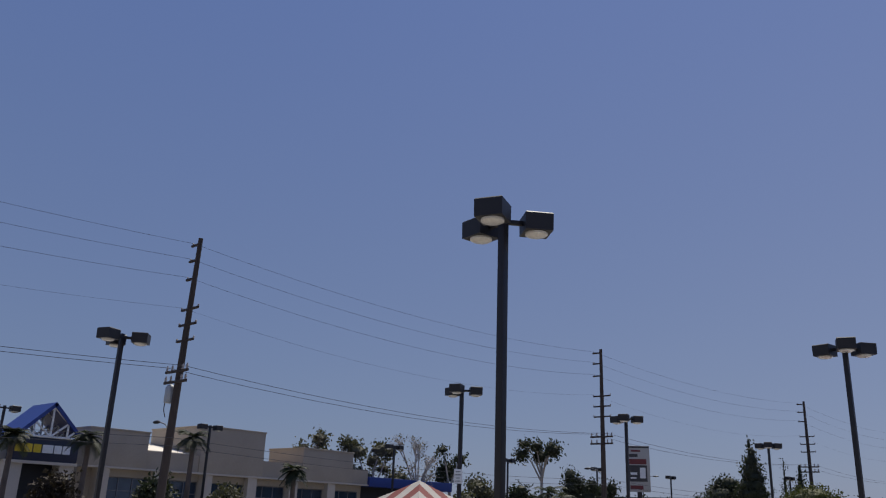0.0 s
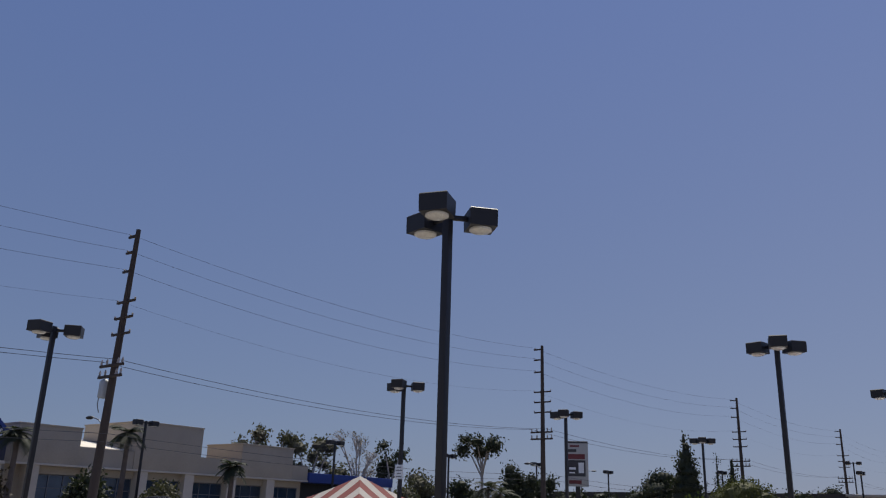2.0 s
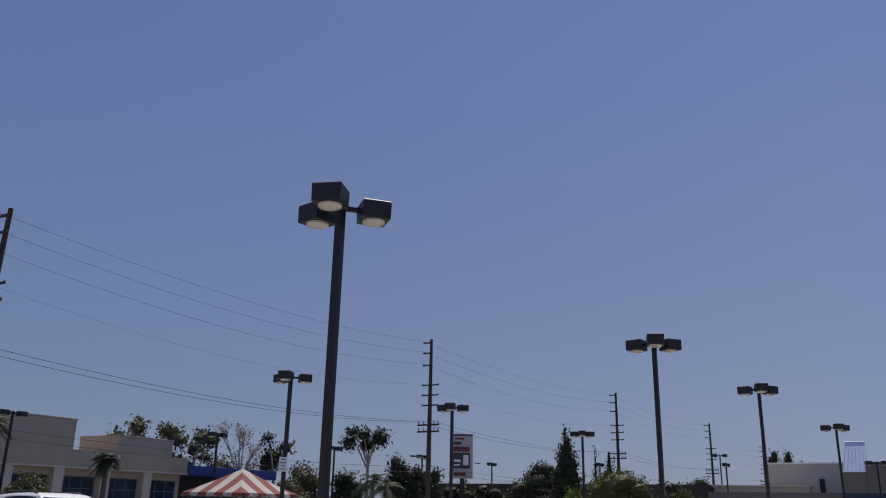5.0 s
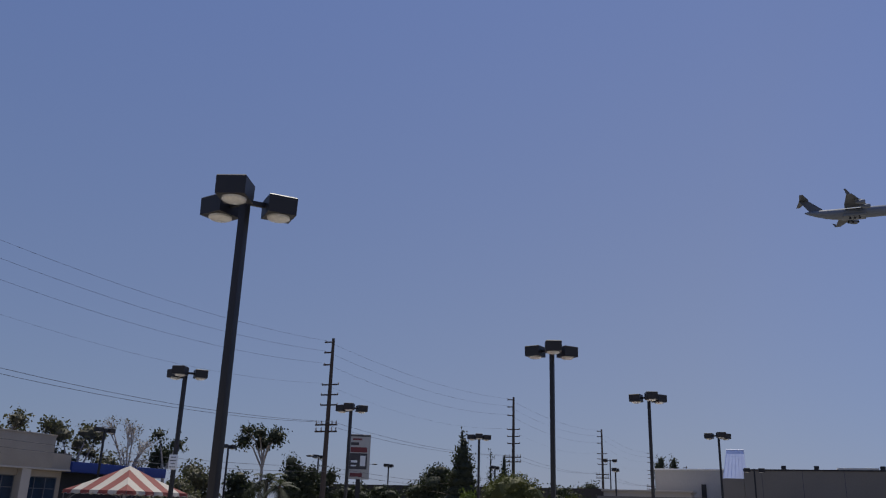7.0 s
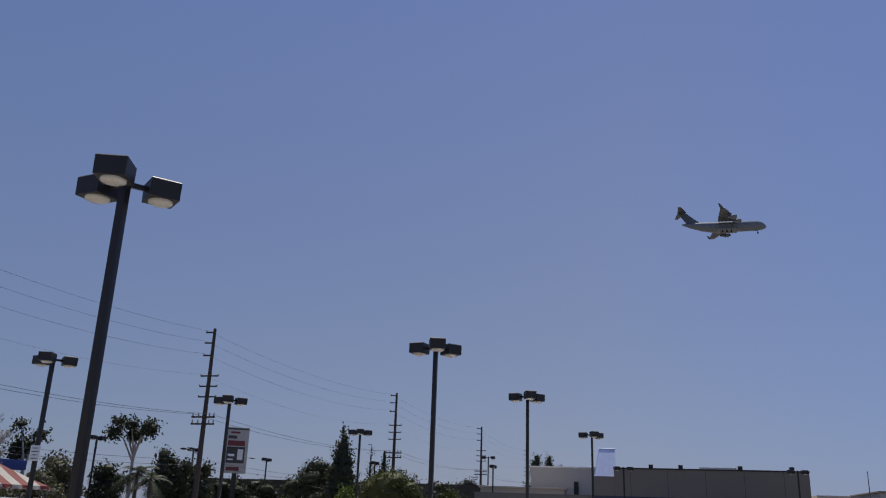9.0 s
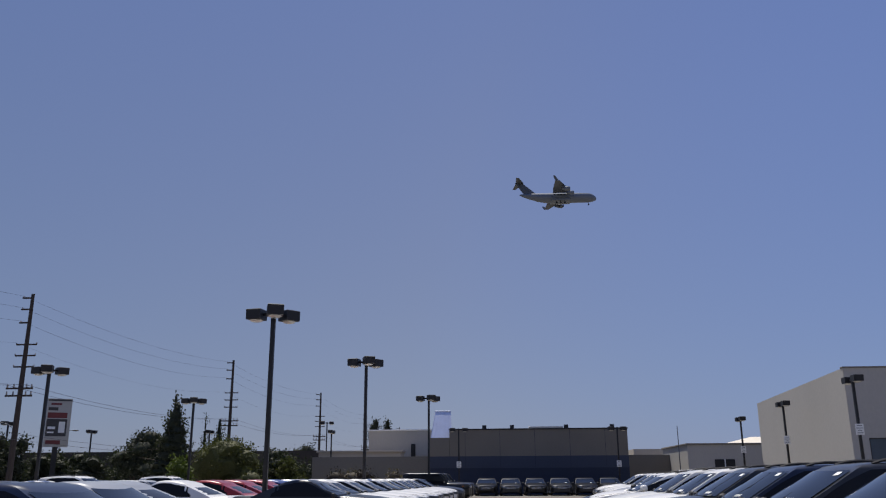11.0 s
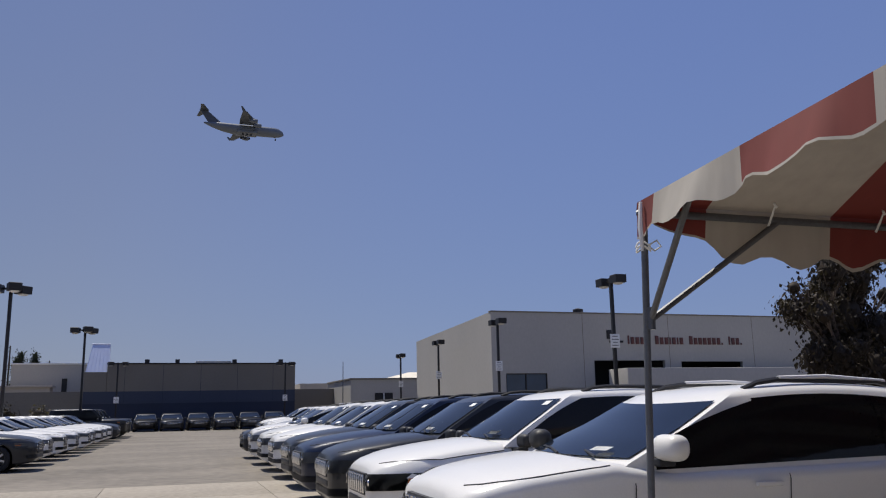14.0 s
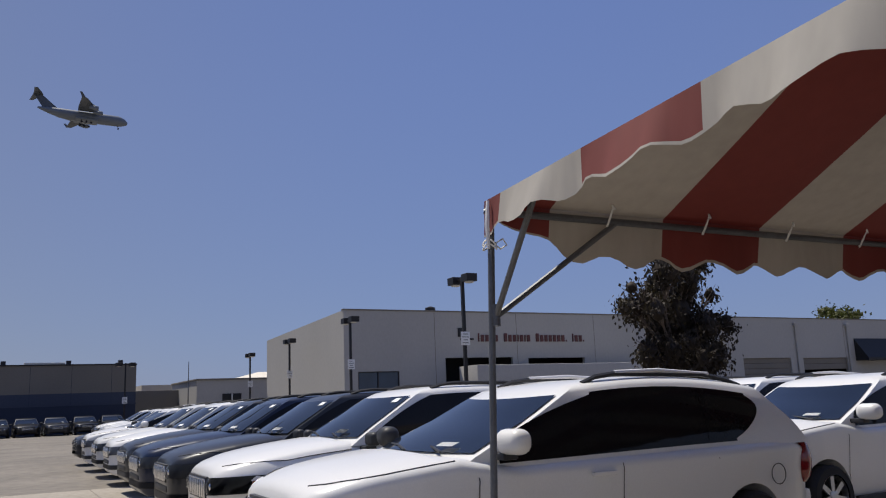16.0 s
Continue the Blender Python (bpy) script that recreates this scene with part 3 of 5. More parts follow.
# raised company letters, each as a plain block
widths = "i n t e r . p a c i f i c . e x p r e s s , . i n c ,".split()
x = 31.6
first = True
for ch in widths:
    if ch == ".":
        x += 0.42
        first = True
        continue
    wd = {"i": 0.1, ",": 0.1}.get(ch, 0.27)
    hgt = 0.13 if ch == "," else (0.62 if first else 0.5)
    bm = B()
    box(bm, x, x + wd, WY - 0.08, WY - 0.004, 5.75, 5.75 + hgt, 0.01)
    part("letter_block", bm, M["red_letter"], w, "dark red raised sign block")
    x += wd + 0.135
    first = False
for x0, x1, z0, z1 in ((29.9, 30.35, 6.1, 6.75), (30.1, 31.2, 5.85, 6.0)):
    bm = B()
    box(bm, x0, x1, WY - 0.08, WY - 0.004, z0, z1, 0.01)
    part("sign_mark", bm, M["bronze"], w, "dark plain sign shape")
for x, y in ((28.6, 54.0), (60.0, 56.0)):
    bm, rs = lathe(B(), [(0.2, 0), (0.2, 0.9), (0.38, 0.95), (0.38, 1.2), (0.1, 1.3)], 12, "z", (x, y, 7.2))
    bm.faces.new(rs[-1])
    part("roof_vent", bm, M["bronze"], w, "small round roof vent")

# truck trailer parked at the dock
e = thing("trailer", "plain white box trailer parked by the dock", "trailer")
bm = B()
box(bm, 29.0, 46.5, 48.2, 50.7, 1.15, 3.85, 0.05)
part("body", bm, M["offwhite"], e)
bm = B()
box(bm, 29.2, 46.4, 48.5, 50.4, 0.95, 1.15)
part("chassis", bm, M["plastic"], e)
for x in (43.2, 44.5):
    for y in (48.25, 50.1):
        bm, rs = lathe(B(), [(0.2, 0), (0.5, 0.0), (0.52, 0.06), (0.52, 0.28), (0.5, 0.34), (0.2, 0.34)], 16, "y", (x, y, 0.52))
        bm.faces.new(rs[0]), bm.faces.new(rs[-1])
        part("wheel", bm, M["rubber"], e)
bm = B()
box(bm, 31.4, 31.6, 48.5, 50.4, 0, 0.95)
part("landing_leg", bm, M["plastic"], e)

# ---- blue and grey building at the end of the lot ----
b = house("blue_building", "flat-roofed building painted grey above and blue below")
BX0, BX1, BY = -7.05, 11.64, 80.0
for z0, z1, mt, p in ((0, 2.38, "wallnavy", 0), (2.38, 2.5, "wallblue", 0.03), (2.5, 3.47, "wallblue", 0), (3.47, 5.9, "wallgrey", 0)):
    bm = B()
    box(bm, BX0 + (1.9 if z1 > 5 else 0) - p, BX1 + p, BY - p, BY + 18, z0, z1)
    if z1 > 5:
        box(bm, BX0, BX0 + 1.88, BY, BY + 18, z0, 5.2)
    part("wall", bm, M[mt], b)
bm = B()
box(bm, BX0 + 1.85, BX1 + 0.06, BY - 0.07, BY + 18.1, 5.9, 6.02, 0.01)
part("coping", bm, M["bronze"], b)
for i in range(5):
    bm = B()
    x = BX0 + 3.4 + i * 3.3
    box(bm, x - 0.015, x + 0.015, BY - 0.006, BY + 0.05, 0, 5.88)
    part("panel_joint", bm, M["wallnavy"], b)
for x in (-1.83, 0.84, 6.03, 10.4):
    bm = B()
    box(bm, x - 0.2, x + 0.2, BY + 1.0, BY + 1.4, 5.9, 6.4, 0.02)
    part("roof_vent", bm, M["bronze"], b)
bm = B()
box(bm, 2.5, 5.8, BY + 2, BY + 4, 5.9, 6.3, 0.02)
part("roof_unit", bm, M["cream"], b)
p = thing("roof_panel", "white sheet panel leaning on a steel frame on the roof", "panel")
bm = B()
vs = [bm.verts.new(q) for q in ((-6.95, BY + 0.1, 5.21), (-4.9, BY + 0.1, 5.21), (-5.12, BY + 1.6, 7.8), (-6.62, BY + 1.6, 7.8))]
vt = [bm.verts.new(v.co + Vector((0, 0.06, -0.05))) for v in vs]
bm.faces.new(vs), bm.faces.new(vt), bridge(bm, vs, vt)
part("sheet", bm, M["panelwhite"], p)
bm = B()
for i in range(7):
    q = i / 6
    tube(bm, [(-6.95 + 2.05 * q, BY + 0.08, 5.22), (-6.62 + 1.5 * q, BY + 1.57, 7.81)], 0.012, 4)
tube(bm, [(-6.65, BY + 1.6, 7.82), (-5.09, BY + 1.6, 7.82)], 0.05, 6)
for x in (-6.62, -5.12):
    tube(bm, [(x, BY + 1.65, 7.75), (x, BY + 2.2, 5.2)], 0.04, 6)
part("frame", bm, M["panelwhite"], p)

# pale building and walls behind
b = house("pale_building", "pale plain building behind the lot wall")
bm = B()
box(bm, -15.2, -6.0, 94.0, 112.0, 0, 6.65)
part("wall", bm, M["offwhite"], b)
bm = B()
box(bm, -15.28, -5.9, 93.9, 112.1, 6.65, 6.8, 0.01)
part("coping", bm, M["white"], b)
bm = B()
box(bm, -10.4, -9.9, 93.92, 93.99, 3.6, 5.2)
part("window", bm, M["dark"], b)
b = house("low_shed", "low pale shed roof behind the wall")
bm = B()
box(bm, -20.0, -11.0, 90.0, 92.5, 0, 4.2)
box(bm, -20.2, -10.8, 89.8, 92.7, 4.2, 4.4, 0.02)
part("wall", bm, M["stucco_light"], b)
bm = B()
box(bm, -18.5, -7.1, 80.6, 80.85, 0, 3.5)
tagged(plain("wall_back", bm, M["wallgrey"]), "grey block boundary wall", "wall", kind="structure")
bm = B()
box(bm, 11.7, 21.0, 92.0, 92.3, 0, 3.8)
tagged(plain("wall_back_east", bm, M["wallgrey"]), "grey block boundary wall", "wall", kind="structure")
b = house("far_store", "low grey flat building beyond the wall")
bm = B()
box(bm, 15.1, 19.5, 100.0, 112.0, 0, 4.65)
part("wall", bm, M["stucco_light"], b)
b = house("side_office", "low grey office with a small window and pale roof")
bm = B()
box(bm, 17.7, 27.5, 83.0, 96.0, 0, 4.45)
part("wall", bm, M["offwhite"], b)
bm = B()
box(bm, 17.6, 27.5, 82.9, 96.0, 4.45, 4.62, 0.02)
part("coping", bm, M["wallgrey"], b)
bm = B()
box(bm, 20.2, 22.1, 82.95, 82.99, 2.3, 3.1)
wn_ = part("window", bm, M["dark"], b)
bm = B()
box(bm, 21.1, 21.2, 82.9, 82.96, 2.3, 3.1)
part("window_frame", bm, M["white"], wn_)
bm = B()
vs = [bm.verts.new(q) for q in ((22.3, 90, 4.66), (34.0, 90, 4.66), (34.0, 96, 5.75), (27.5, 96, 5.75))]
vt = [bm.verts.new(v.co - Vector((0, 0, 0.15))) for v in vs]
bm.faces.new(vs), bm.faces.new(vt), bridge(bm, vs, vt)
part("roof", bm, M["cream"], b, "sunlit cream pitched roof")
bm = B()
box(bm, -62, -22.5, 104.0, 104.6, 0, 4.9)
tagged(plain("wall_street", bm, M["brownwall"]), "dark brown sound wall along the street", "wall", kind="structure")
bm = B()
box(bm, -33.0, -24.0, 80.0, 80.15, 0, 2.2)
tagged(plain("wall_fence", bm, M["brownwall"]), "dark fence at the lot's far corner", "wall", kind="structure")

m_ = thing("flagpole", "thin bare grey pole by the low office", "pole", pose(16.6, 81.5, 0))
bm = B()
tube(bm, [(0, 0, 0), (0, 0, 3), (0, 0, 6.2)], [0.06, 0.05, 0.03], 8)
part("shaft", bm, M["steel"], m_)
bm = B()
box(bm, -0.15, 0.15, -0.15, 0.15, 0, 0.02, 0.004)
part("base_plate", bm, M["steel"], m_)

# billboard
b = thing("billboard", "tall white advertising board with dark red panels on a post", "billboard", pose(-45.1, 81.7, 0, 0, 0, 29))
bm = B()
box(bm, -1.15, 1.15, -0.2, 0.2, 4.7, 9.5, 0.03)
bd = part("board", bm, M["offwhite"], b)
bm = B()
box(bm, -0.25, 0.25, -0.15, 0.15, 0, 4.7)
part("post", bm, M["bronze"], b)
for x0, x1, z0, z1, mt in ((-1.0, 0.8, 7.55, 8.1, "poster_red"), (-1.05, 0.85, 5.75, 7.45, "poster_dark"), (0.1, 0.68, 6.1, 7.2, "white"), (-1.0, -0.1, 8.3, 8.62, "poster_dark"), (-0.9, -0.2, 6.45, 6.7, "paper"), (-0.9, -0.3, 6.05, 6.2, "paper"), (-0.8, 0.2, 8.85, 9.05, "poster_red"), (-0.95, 0.4, 4.95, 5.35, "poster_red"), (-1.1, 1.1, 9.25, 9.42, "poster_dark")):
    bm = B()
    yy = -0.215 if mt in ("white", "paper") else -0.207
    box(bm, x0, x1, yy - 0.006, yy, z0, z1)
    part("poster", bm, M[mt], bd)


# ---- cars ----
KINDS = dict(
    compass=dict(L=4.74, W=0.905, H=1.64, hood=((0, 0.78), (0.04, 0.90), (0.12, 0.965), (0.4, 1.035), (0.8, 1.085), (1.08, 1.11)), belt=1.035, cowl=1.04, wst=2.08, rr=4.24, rb=4.66, tail=((4.48, 1.06), (4.69, 1.00), (4.74, 0.86)), wx=(0.86, 3.88), wr=0.33, rails=True),
    suv=dict(L=4.7, W=0.93, H=1.68, hood=((0, 0.74), (0.04, 0.85), (0.12, 0.915), (0.4, 0.985), (0.9, 1.06), (1.42, 1.11)), belt=1.08, cowl=1.40, wst=2.22, rr=4.1, rb=4.58, tail=((4.45, 1.10), (4.65, 1.06), (4.7, 0.88)), wx=(0.9, 3.82), wr=0.385, rails=True),
    sedan=dict(L=5.04, W=0.95, H=1.48, hood=((0, 0.66), (0.06, 0.79), (0.2, 0.85), (0.6, 0.92), (1.3, 0.985), (1.66, 1.0)), belt=0.965, cowl=1.62, wst=2.5, rr=3.55, rb=4.4, tail=((4.35, 1.0), (4.9, 1.0), (5.0, 0.95), (5.04, 0.8)), wx=(0.95, 4.0), wr=0.355, rails=False),
    offroader=dict(L=4.4, W=0.90, H=1.82, hood=((0, 0.95), (0.02, 1.08), (0.1, 1.12), (0.5, 1.15), (1.1, 1.17), (1.42, 1.18)), belt=1.14, cowl=1.42, wst=1.78, rr=4.25, rb=4.36, tail=((4.3, 1.14), (4.38, 1.12), (4.4, 1.0)), wx=(0.72, 3.6), wr=0.41, rails=False),
)


def car_mesh(kind, paint, near=False):
    k = KINDS[kind]
    L, W, H, belt = k["L"], k["W"], k["H"], k["belt"]
    word = dict(white="white", cream="off-white", silver="silver", grey="dark grey", navy="dark navy", black="black", red="red", blue="bright blue", bronze="copper brown")[paint]
    noun = dict(compass="compact SUV", suv="SUV", sedan="sedan", offroader="boxy off-road car")[kind]
    e = thing("car", "%s %s parked in the dealer's lot" % (word, noun), "car", group="cars parked in rows")
    topx = [p[0] for p in k["hood"]] + [k["cowl"] + (0.5 if kind == "compass" else 0.12)] + [p[0] for p in k["tail"]]
    topz = [p[1] for p in k["hood"]] + [belt] + [p[1] for p in k["tail"]]
    wr = k["wr"] + 0.055
    xs = {0.0, 0.03, 0.08, 0.16, 0.3, 0.5, L - 0.03, L - 0.08, L - 0.2, L, *topx}
    for c in k["wx"]:
        xs |= {c + wr * math.cos(a) for a in lin(0, math.pi, 13)} | {c - wr - 0.004, c + wr + 0.004}
    xs |= set(lin(0.6, L - 0.3, 12)) | set(lin(0.2, k["cowl"], 9))
    xs = sorted(xs)
    xs = [x for i, x in enumerate(xs) if i == 0 or x - xs[i - 1] > 0.0035]

    # how far up the side each ring lies, and how wide it is there
    if kind == "compass":
        SF, SQ = (0.05, 0.42, 0.89, 0.935, 0.972, 0.993), (0.93, 0.945, 1.0, 0.99, 0.955, 0.90)
    else:
        SF, SQ = (0.05, 0.42, 0.76, 0.84, 0.945, 0.99), (0.955, 0.965, 1.0, 0.975, 0.93, 0.86)

    def half(x):
        return W * float(np.interp(x, (0, 0.05, 0.15, 0.4, 0.8, L - 0.9, L - 0.3, L - 0.08, L), (0.60, 0.73, 0.83, 0.94, 0.99, 1, 0.955, 0.88, 0.80)))

    def floor_z(x):
        return float(np.interp(x, (0, 0.1, 0.35, L - 0.35, L - 0.1, L), (0.34, 0.24, 0.21, 0.22, 0.28, 0.42)))

    def bottom(x):
        z = floor_z(x)
        for c in k["wx"]:
            if abs(x - c) < wr:
                z = max(z, k["wr"] + math.sqrt(max(wr * wr - (x - c) ** 2, 0)))
        return z

    def top(x):
        if 0.1 < x < k["cowl"] - 0.02:
            d = min(0.14, x - 0.05)
            return sum(float(np.interp(x + q * d, topx, topz)) for q in (-1, -0.5, 0, 0.5, 1)) / 5
        return float(np.interp(x, topx, topz))

    def skin(x, q):
        zt, zb = top(x), floor_z(x)
        cr = 0.05 if x < k["cowl"] else 0.0
        return float(np.interp(q, (0, 0.55, SQ[5], SQ[4], SQ[3]), (zt + cr, zt + cr * 0.7, zb + SF[5] * (zt - zb), zb + SF[4] * (zt - zb), zb + SF[3] * (zt - zb))))

    def nose(q):
        return float(np.interp(q, (0, 0.60, 0.73, 0.83, 0.94, 0.99), (0, 0, 0.05, 0.15, 0.4, 0.8)))

    bm, rows = B(), []
    for x in xs:
        wd, zb, zt, zn = half(x), bottom(x), top(x), floor_z(x)
        h = zt - zn
        cr = 0.05 if x < k["cowl"] else 0.0
        sec = [(0, zb), (wd * 0.9, zb)]
        for n_, (f, q) in enumerate(zip(SF, SQ)):
            z = max(zn + f * h, zb + 0.006 * (n_ + 1))
            sec.append((wd * (q if z == zn + f * h else float(np.interp((z - zn) / h, SF, SQ))), z))
        sec += [(wd * 0.55, zt + cr * 0.7), (0, zt + cr)]
        full = sec + [(-y, z) for y, z in sec[-2:0:-1]]
        rows.append([bm.verts.new((x, y, z)) for y, z in full])
    for a, b in zip(rows, rows[1:]):
        bridge(bm, a, b)
    bm.faces.new(rows[0]), bm.faces.new(rows[-1])
    body = part("body", bm, PAINT[paint], e, sharp=48)

    zg0, zg1 = belt - 0.02, H - 0.075

    def fr(z):
        t = (z - zg0) / (zg1 - zg0)
        return k["cowl"] - 0.02 + (k["wst"] - k["cowl"] + 0.02) * t - 0.05 * math.sin(math.pi * min(max(t, 0), 1))

    def re(z):
        t = (z - zg0) / (zg1 - zg0)
        return k["rb"] + (k["rr"] - k["rb"]) * t + 0.04 * math.sin(math.pi * min(max(t, 0), 1))

    tum = 0.79 if kind != "offroader" else 0.9

    def gw(z):
        t = (z - zg0) / (zg1 - zg0)
        return W * (0.935 + (tum - 0.935) * t) + 0.02 * math.sin(math.pi * min(max(t, 0), 1))

    bulge = 0.13 if kind != "offroader" else 0.03
    lev = [(z, fr(z), re(z), gw(z)) for z in lin(zg0, zg1, 6)]
    f1, r1, w1 = lev[-1][1:]
    lev += [(H - 0.035, f1 + 0.10, r1 - 0.04, w1 - 0.035), (H - 0.012, f1 + 0.26, r1 - 0.14, w1 - 0.12), (H, f1 + 0.55, r1 - 0.4, w1 - 0.32)]
    bm, rows = B(), []
    for z, xf, xr, wd in lev:
        pts = [(xf - bulge * (1 - q * q) + bulge * 0.3, q * wd, z) for q in lin(-1, 1, 9)]
        pts += [(xf + (xr - xf) * t, wd, z) for t in lin(0, 1, 8)[1:-1]]
        pts += [(xr + 0.06 * (1 - q * q), q * wd, z) for q in lin(1, -1, 7)]
        pts += [(xf + (xr - xf) * t, -wd, z) for t in lin(1, 0, 8)[1:-1]]
        rows.append([bm.verts.new(p) for p in pts])
    for a, b in zip(rows, rows[1:]):
        bridge(bm, a, b)
    bm.faces.new(rows[-1])
    part("roof", bm, PAINT[paint], e, sharp=40)

    # windscreen, rear glass
    za, zb_ = belt + dict(sedan=0.05, compass=0.11).get(kind, 0.07), H - 0.085
    bm = B()
    quadpatch(bm, lambda q, z: (fr(z) - bulge * (1 - q * q) + bulge * 0.3 - 0.03, q * (gw(z) - 0.05), z + 0.008), lin(-1, 1, 17), lin(za, zb_, 6))
    ws = part("windscreen", bm, WSGLASS, e, "sloped tinted windscreen")
    bm = B()
    for s in (-1, 1):
        y0 = s * 0.3
        q = y0 / gw(za)
        tube(bm, [(fr(za) - bulge * 0.72 - 0.035, y0 - 0.25, za + 0.015), (fr(za + 0.05) - bulge * 0.72 - 0.03, y0 + 0.05, za + 0.045), (fr(za + 0.06) - bulge * 0.4 - 0.03, y0 + 0.3, za + 0.05)], 0.012, 5)
    part("wiper", bm, M["plastic"], ws)
    bm = B()
    zc = za + 0.03
    qc = 0.55
    c = Vector((fr(zc) - bulge * (1 - qc * qc) + bulge * 0.3 - 0.05, qc * gw(zc) * -1, zc + 0.03))
    sl = Vector((fr(zc + 0.3) - fr(zc), 0, 0.3)).normalized()
    sd_ = Vector((0.25, -1, 0)).normalized()
    vs = [bm.verts.new(c + sd_ * a * 0.09 + sl * b * 0.07) for a, b in ((-1, 0), (1, 0), (1, 1), (-1, 1))]
    bm.faces.new(vs)
    bmesh.ops.solidify(bm, geom=bm.faces[:], thickness=0.003)
    part("price_card", bm, M["paper"], ws, "white card on the windscreen")
    if kind == "suv":
        bm = B()
        quadpatch(bm, lambda q, z: (fr(z) - bulge * (1 - q * q) + bulge * 0.3 - 0.038, q * (gw(z) - 0.05), z + 0.010), lin(-0.88, -0.74, 3), lin(zb_ - 0.06, zb_ - 0.02, 2))
        part("window_label", bm, M["paper"], ws, "white paper label")
    bm = B()
    quadpatch(bm, lambda q, z: (re(z) + 0.06 * (1 - q * q) + 0.008, q * (gw(z) - 0.09), z), lin(-1, 1, 7), lin(belt + 0.1, H - 0.14, 4))
    part("rear_glass", bm, CARGLASS, e)

    # side glass in three panes with black surround
    zl, zh = belt + 0.035, H - 0.125
    xb1 = k["cowl"] + (k["rb"] - k["cowl"]) * 0.40
    xb2 = k["cowl"] + (k["rb"] - k["cowl"]) * (0.66 if kind == "compass" else 0.70)
    rear_in = dict(compass=0.57, offroader=0.2).get(kind, 0.42)

    def sx0(z):
        if kind == "compass":
            return 1.45 + 0.92 * min(max((z - zl) / (zh - zl), 0), 1) ** 3
        return fr(z) + 0.16 + 0.05 * (zh - z) + (0.22 if kind == "compass" else 0.12) * max(0, (z - zl) / (zh - zl)) ** 4

    def sx1(z):
        t = (z - zl) / (zh - zl)
        t = min(max(t, 0), 1)
        if kind == "compass":
            return 3.90 - 0.14 * (1 - t) ** 5 + 0.32 * t - 0.22 * t ** 6
        return re(z) - rear_in - 0.16 * (1 - t) ** 5 - 0.10 * t ** 6

    def bow(x, z):
        """Height on the side glass, whose sill rises and whose head falls towards the rear."""
        u = min(max((x - k["cowl"]) / (k["rb"] - k["cowl"]), 0), 1)
        v = (z - zl) / (zh - zl)
        lo, hi = zl + rise_b * u, zh + 0.012 - fall_b * max(0, u - 0.45) ** 2
        return lo + (hi - lo) * v

    rise_b, fall_b = dict(compass=(0.035, 0.2), suv=(0.055, 0.2)).get(kind, (0.02, 0.1))

    for s in (-1, 1):
        bm = B()
        def on_side(x, z, off):
            zz = bow(x, z)
            return (x, s * (gw(zz) + off), zz)

        quadpatch(bm, lambda t, z: on_side(sx0(z) - 0.03 + (sx1(z) - sx0(z) + 0.05) * t, z, 0.004), lin(0, 1, 16), [zl - 0.025] + lin(zl, zh, 11) + [zh + 0.02])
        sur = part("window_surround", bm, CARGLASS, e)
        for xa_, xb_, nm in ((None, xb1 - 0.03, "front_window"), (xb1 + 0.03, xb2 - 0.03, "rear_window"), (xb2 + 0.03, None, "quarter_window")):
            bm = B()
            fa = (lambda z: sx0(z)) if xa_ is None else (lambda z, v=xa_: v)
            fb = (lambda z: sx1(z)) if xb_ is None else (lambda z, v=xb_: v)
            quadpatch(bm, lambda t, z: on_side(fa(z) + (max(fb(z), fa(z) + 0.05) - fa(z)) * t, z, 0.009), lin(0, 1, 6), lin(zl, zh, 11))
            part(nm, bm, CARGLASS, sur)
        # mirror
        mx, mz = k["cowl"] + (0.38 if kind == "compass" else 0.18), belt + (0.165 if kind == "compass" else 0.05)
        bm = B()
        r = bmesh.ops.create_cube(bm, size=1)
        bmesh.ops.transform(bm, matrix=Matrix.Translation((mx, s * (W + 0.13), mz)) @ pose(0, 0, 0, 0, 0, -s * 8) @ Matrix.Diagonal((0.17, 0.27, 0.175, 1) if kind == "compass" else (0.11, 0.2, 0.14, 1)), verts=bm.verts)
        bmesh.ops.bevel(bm, geom=bm.edges[:], offset=0.075 if kind == "compass" else 0.045, segments=5, affect="EDGES", profile=0.5)
        mi = part("mirror", bm, PAINT[paint] if kind == "compass" and s < 0 else M["plastic"], e, "rounded door mirror", sharp=60)
        bm = B()
        cbox(bm, (mx, s * (W - 0.0), mz - 0.10), (0.13, 0.18, 0.05), 0.015)
        part("mirror_foot", bm, M["plastic"], mi)
        # handles
        for hx in (xb1 - 0.2,) if kind == "compass" else (xb1 - 0.2, xb2 - 0.05):
            bm = B()
            cbox(bm, (hx, s * (W + 0.018), belt - 0.115), (0.23, 0.035, 0.034), 0.012)
            part("door_handle", bm, PAINT[paint], body)
        # lamps
        zt1 = topz[1] - (0.075 if kind == "compass" else 0.035)
        zt0 = zt1 - (0.17 if kind != "sedan" else 0.13)
        bm = B()
        quadpatch(bm, lambda q, z: (nose(q) - 0.022 + 0.035 * max(0, (z - topz[0]) / (topz[1] - topz[0])), s * (q * W + 0.004), z + 0.045 * (q - 0.5)), lin(0.46, 0.955, 9), lin(zt0, zt1, 4))
        bmesh.ops.solidify(bm, geom=bm.faces[:], thickness=0.008)
        hl = part("headlamp", bm, M["headlamp"], e, "dark clear headlamp")
        bm = B()
        ball(bm, (nose(0.62) - 0.012, s * 0.62 * W, (zt0 + zt1) / 2), (0.012, 0.04, 0.036), 10, 6)
        part("reflector", bm, M["chrome"], hl)
        bm = B()
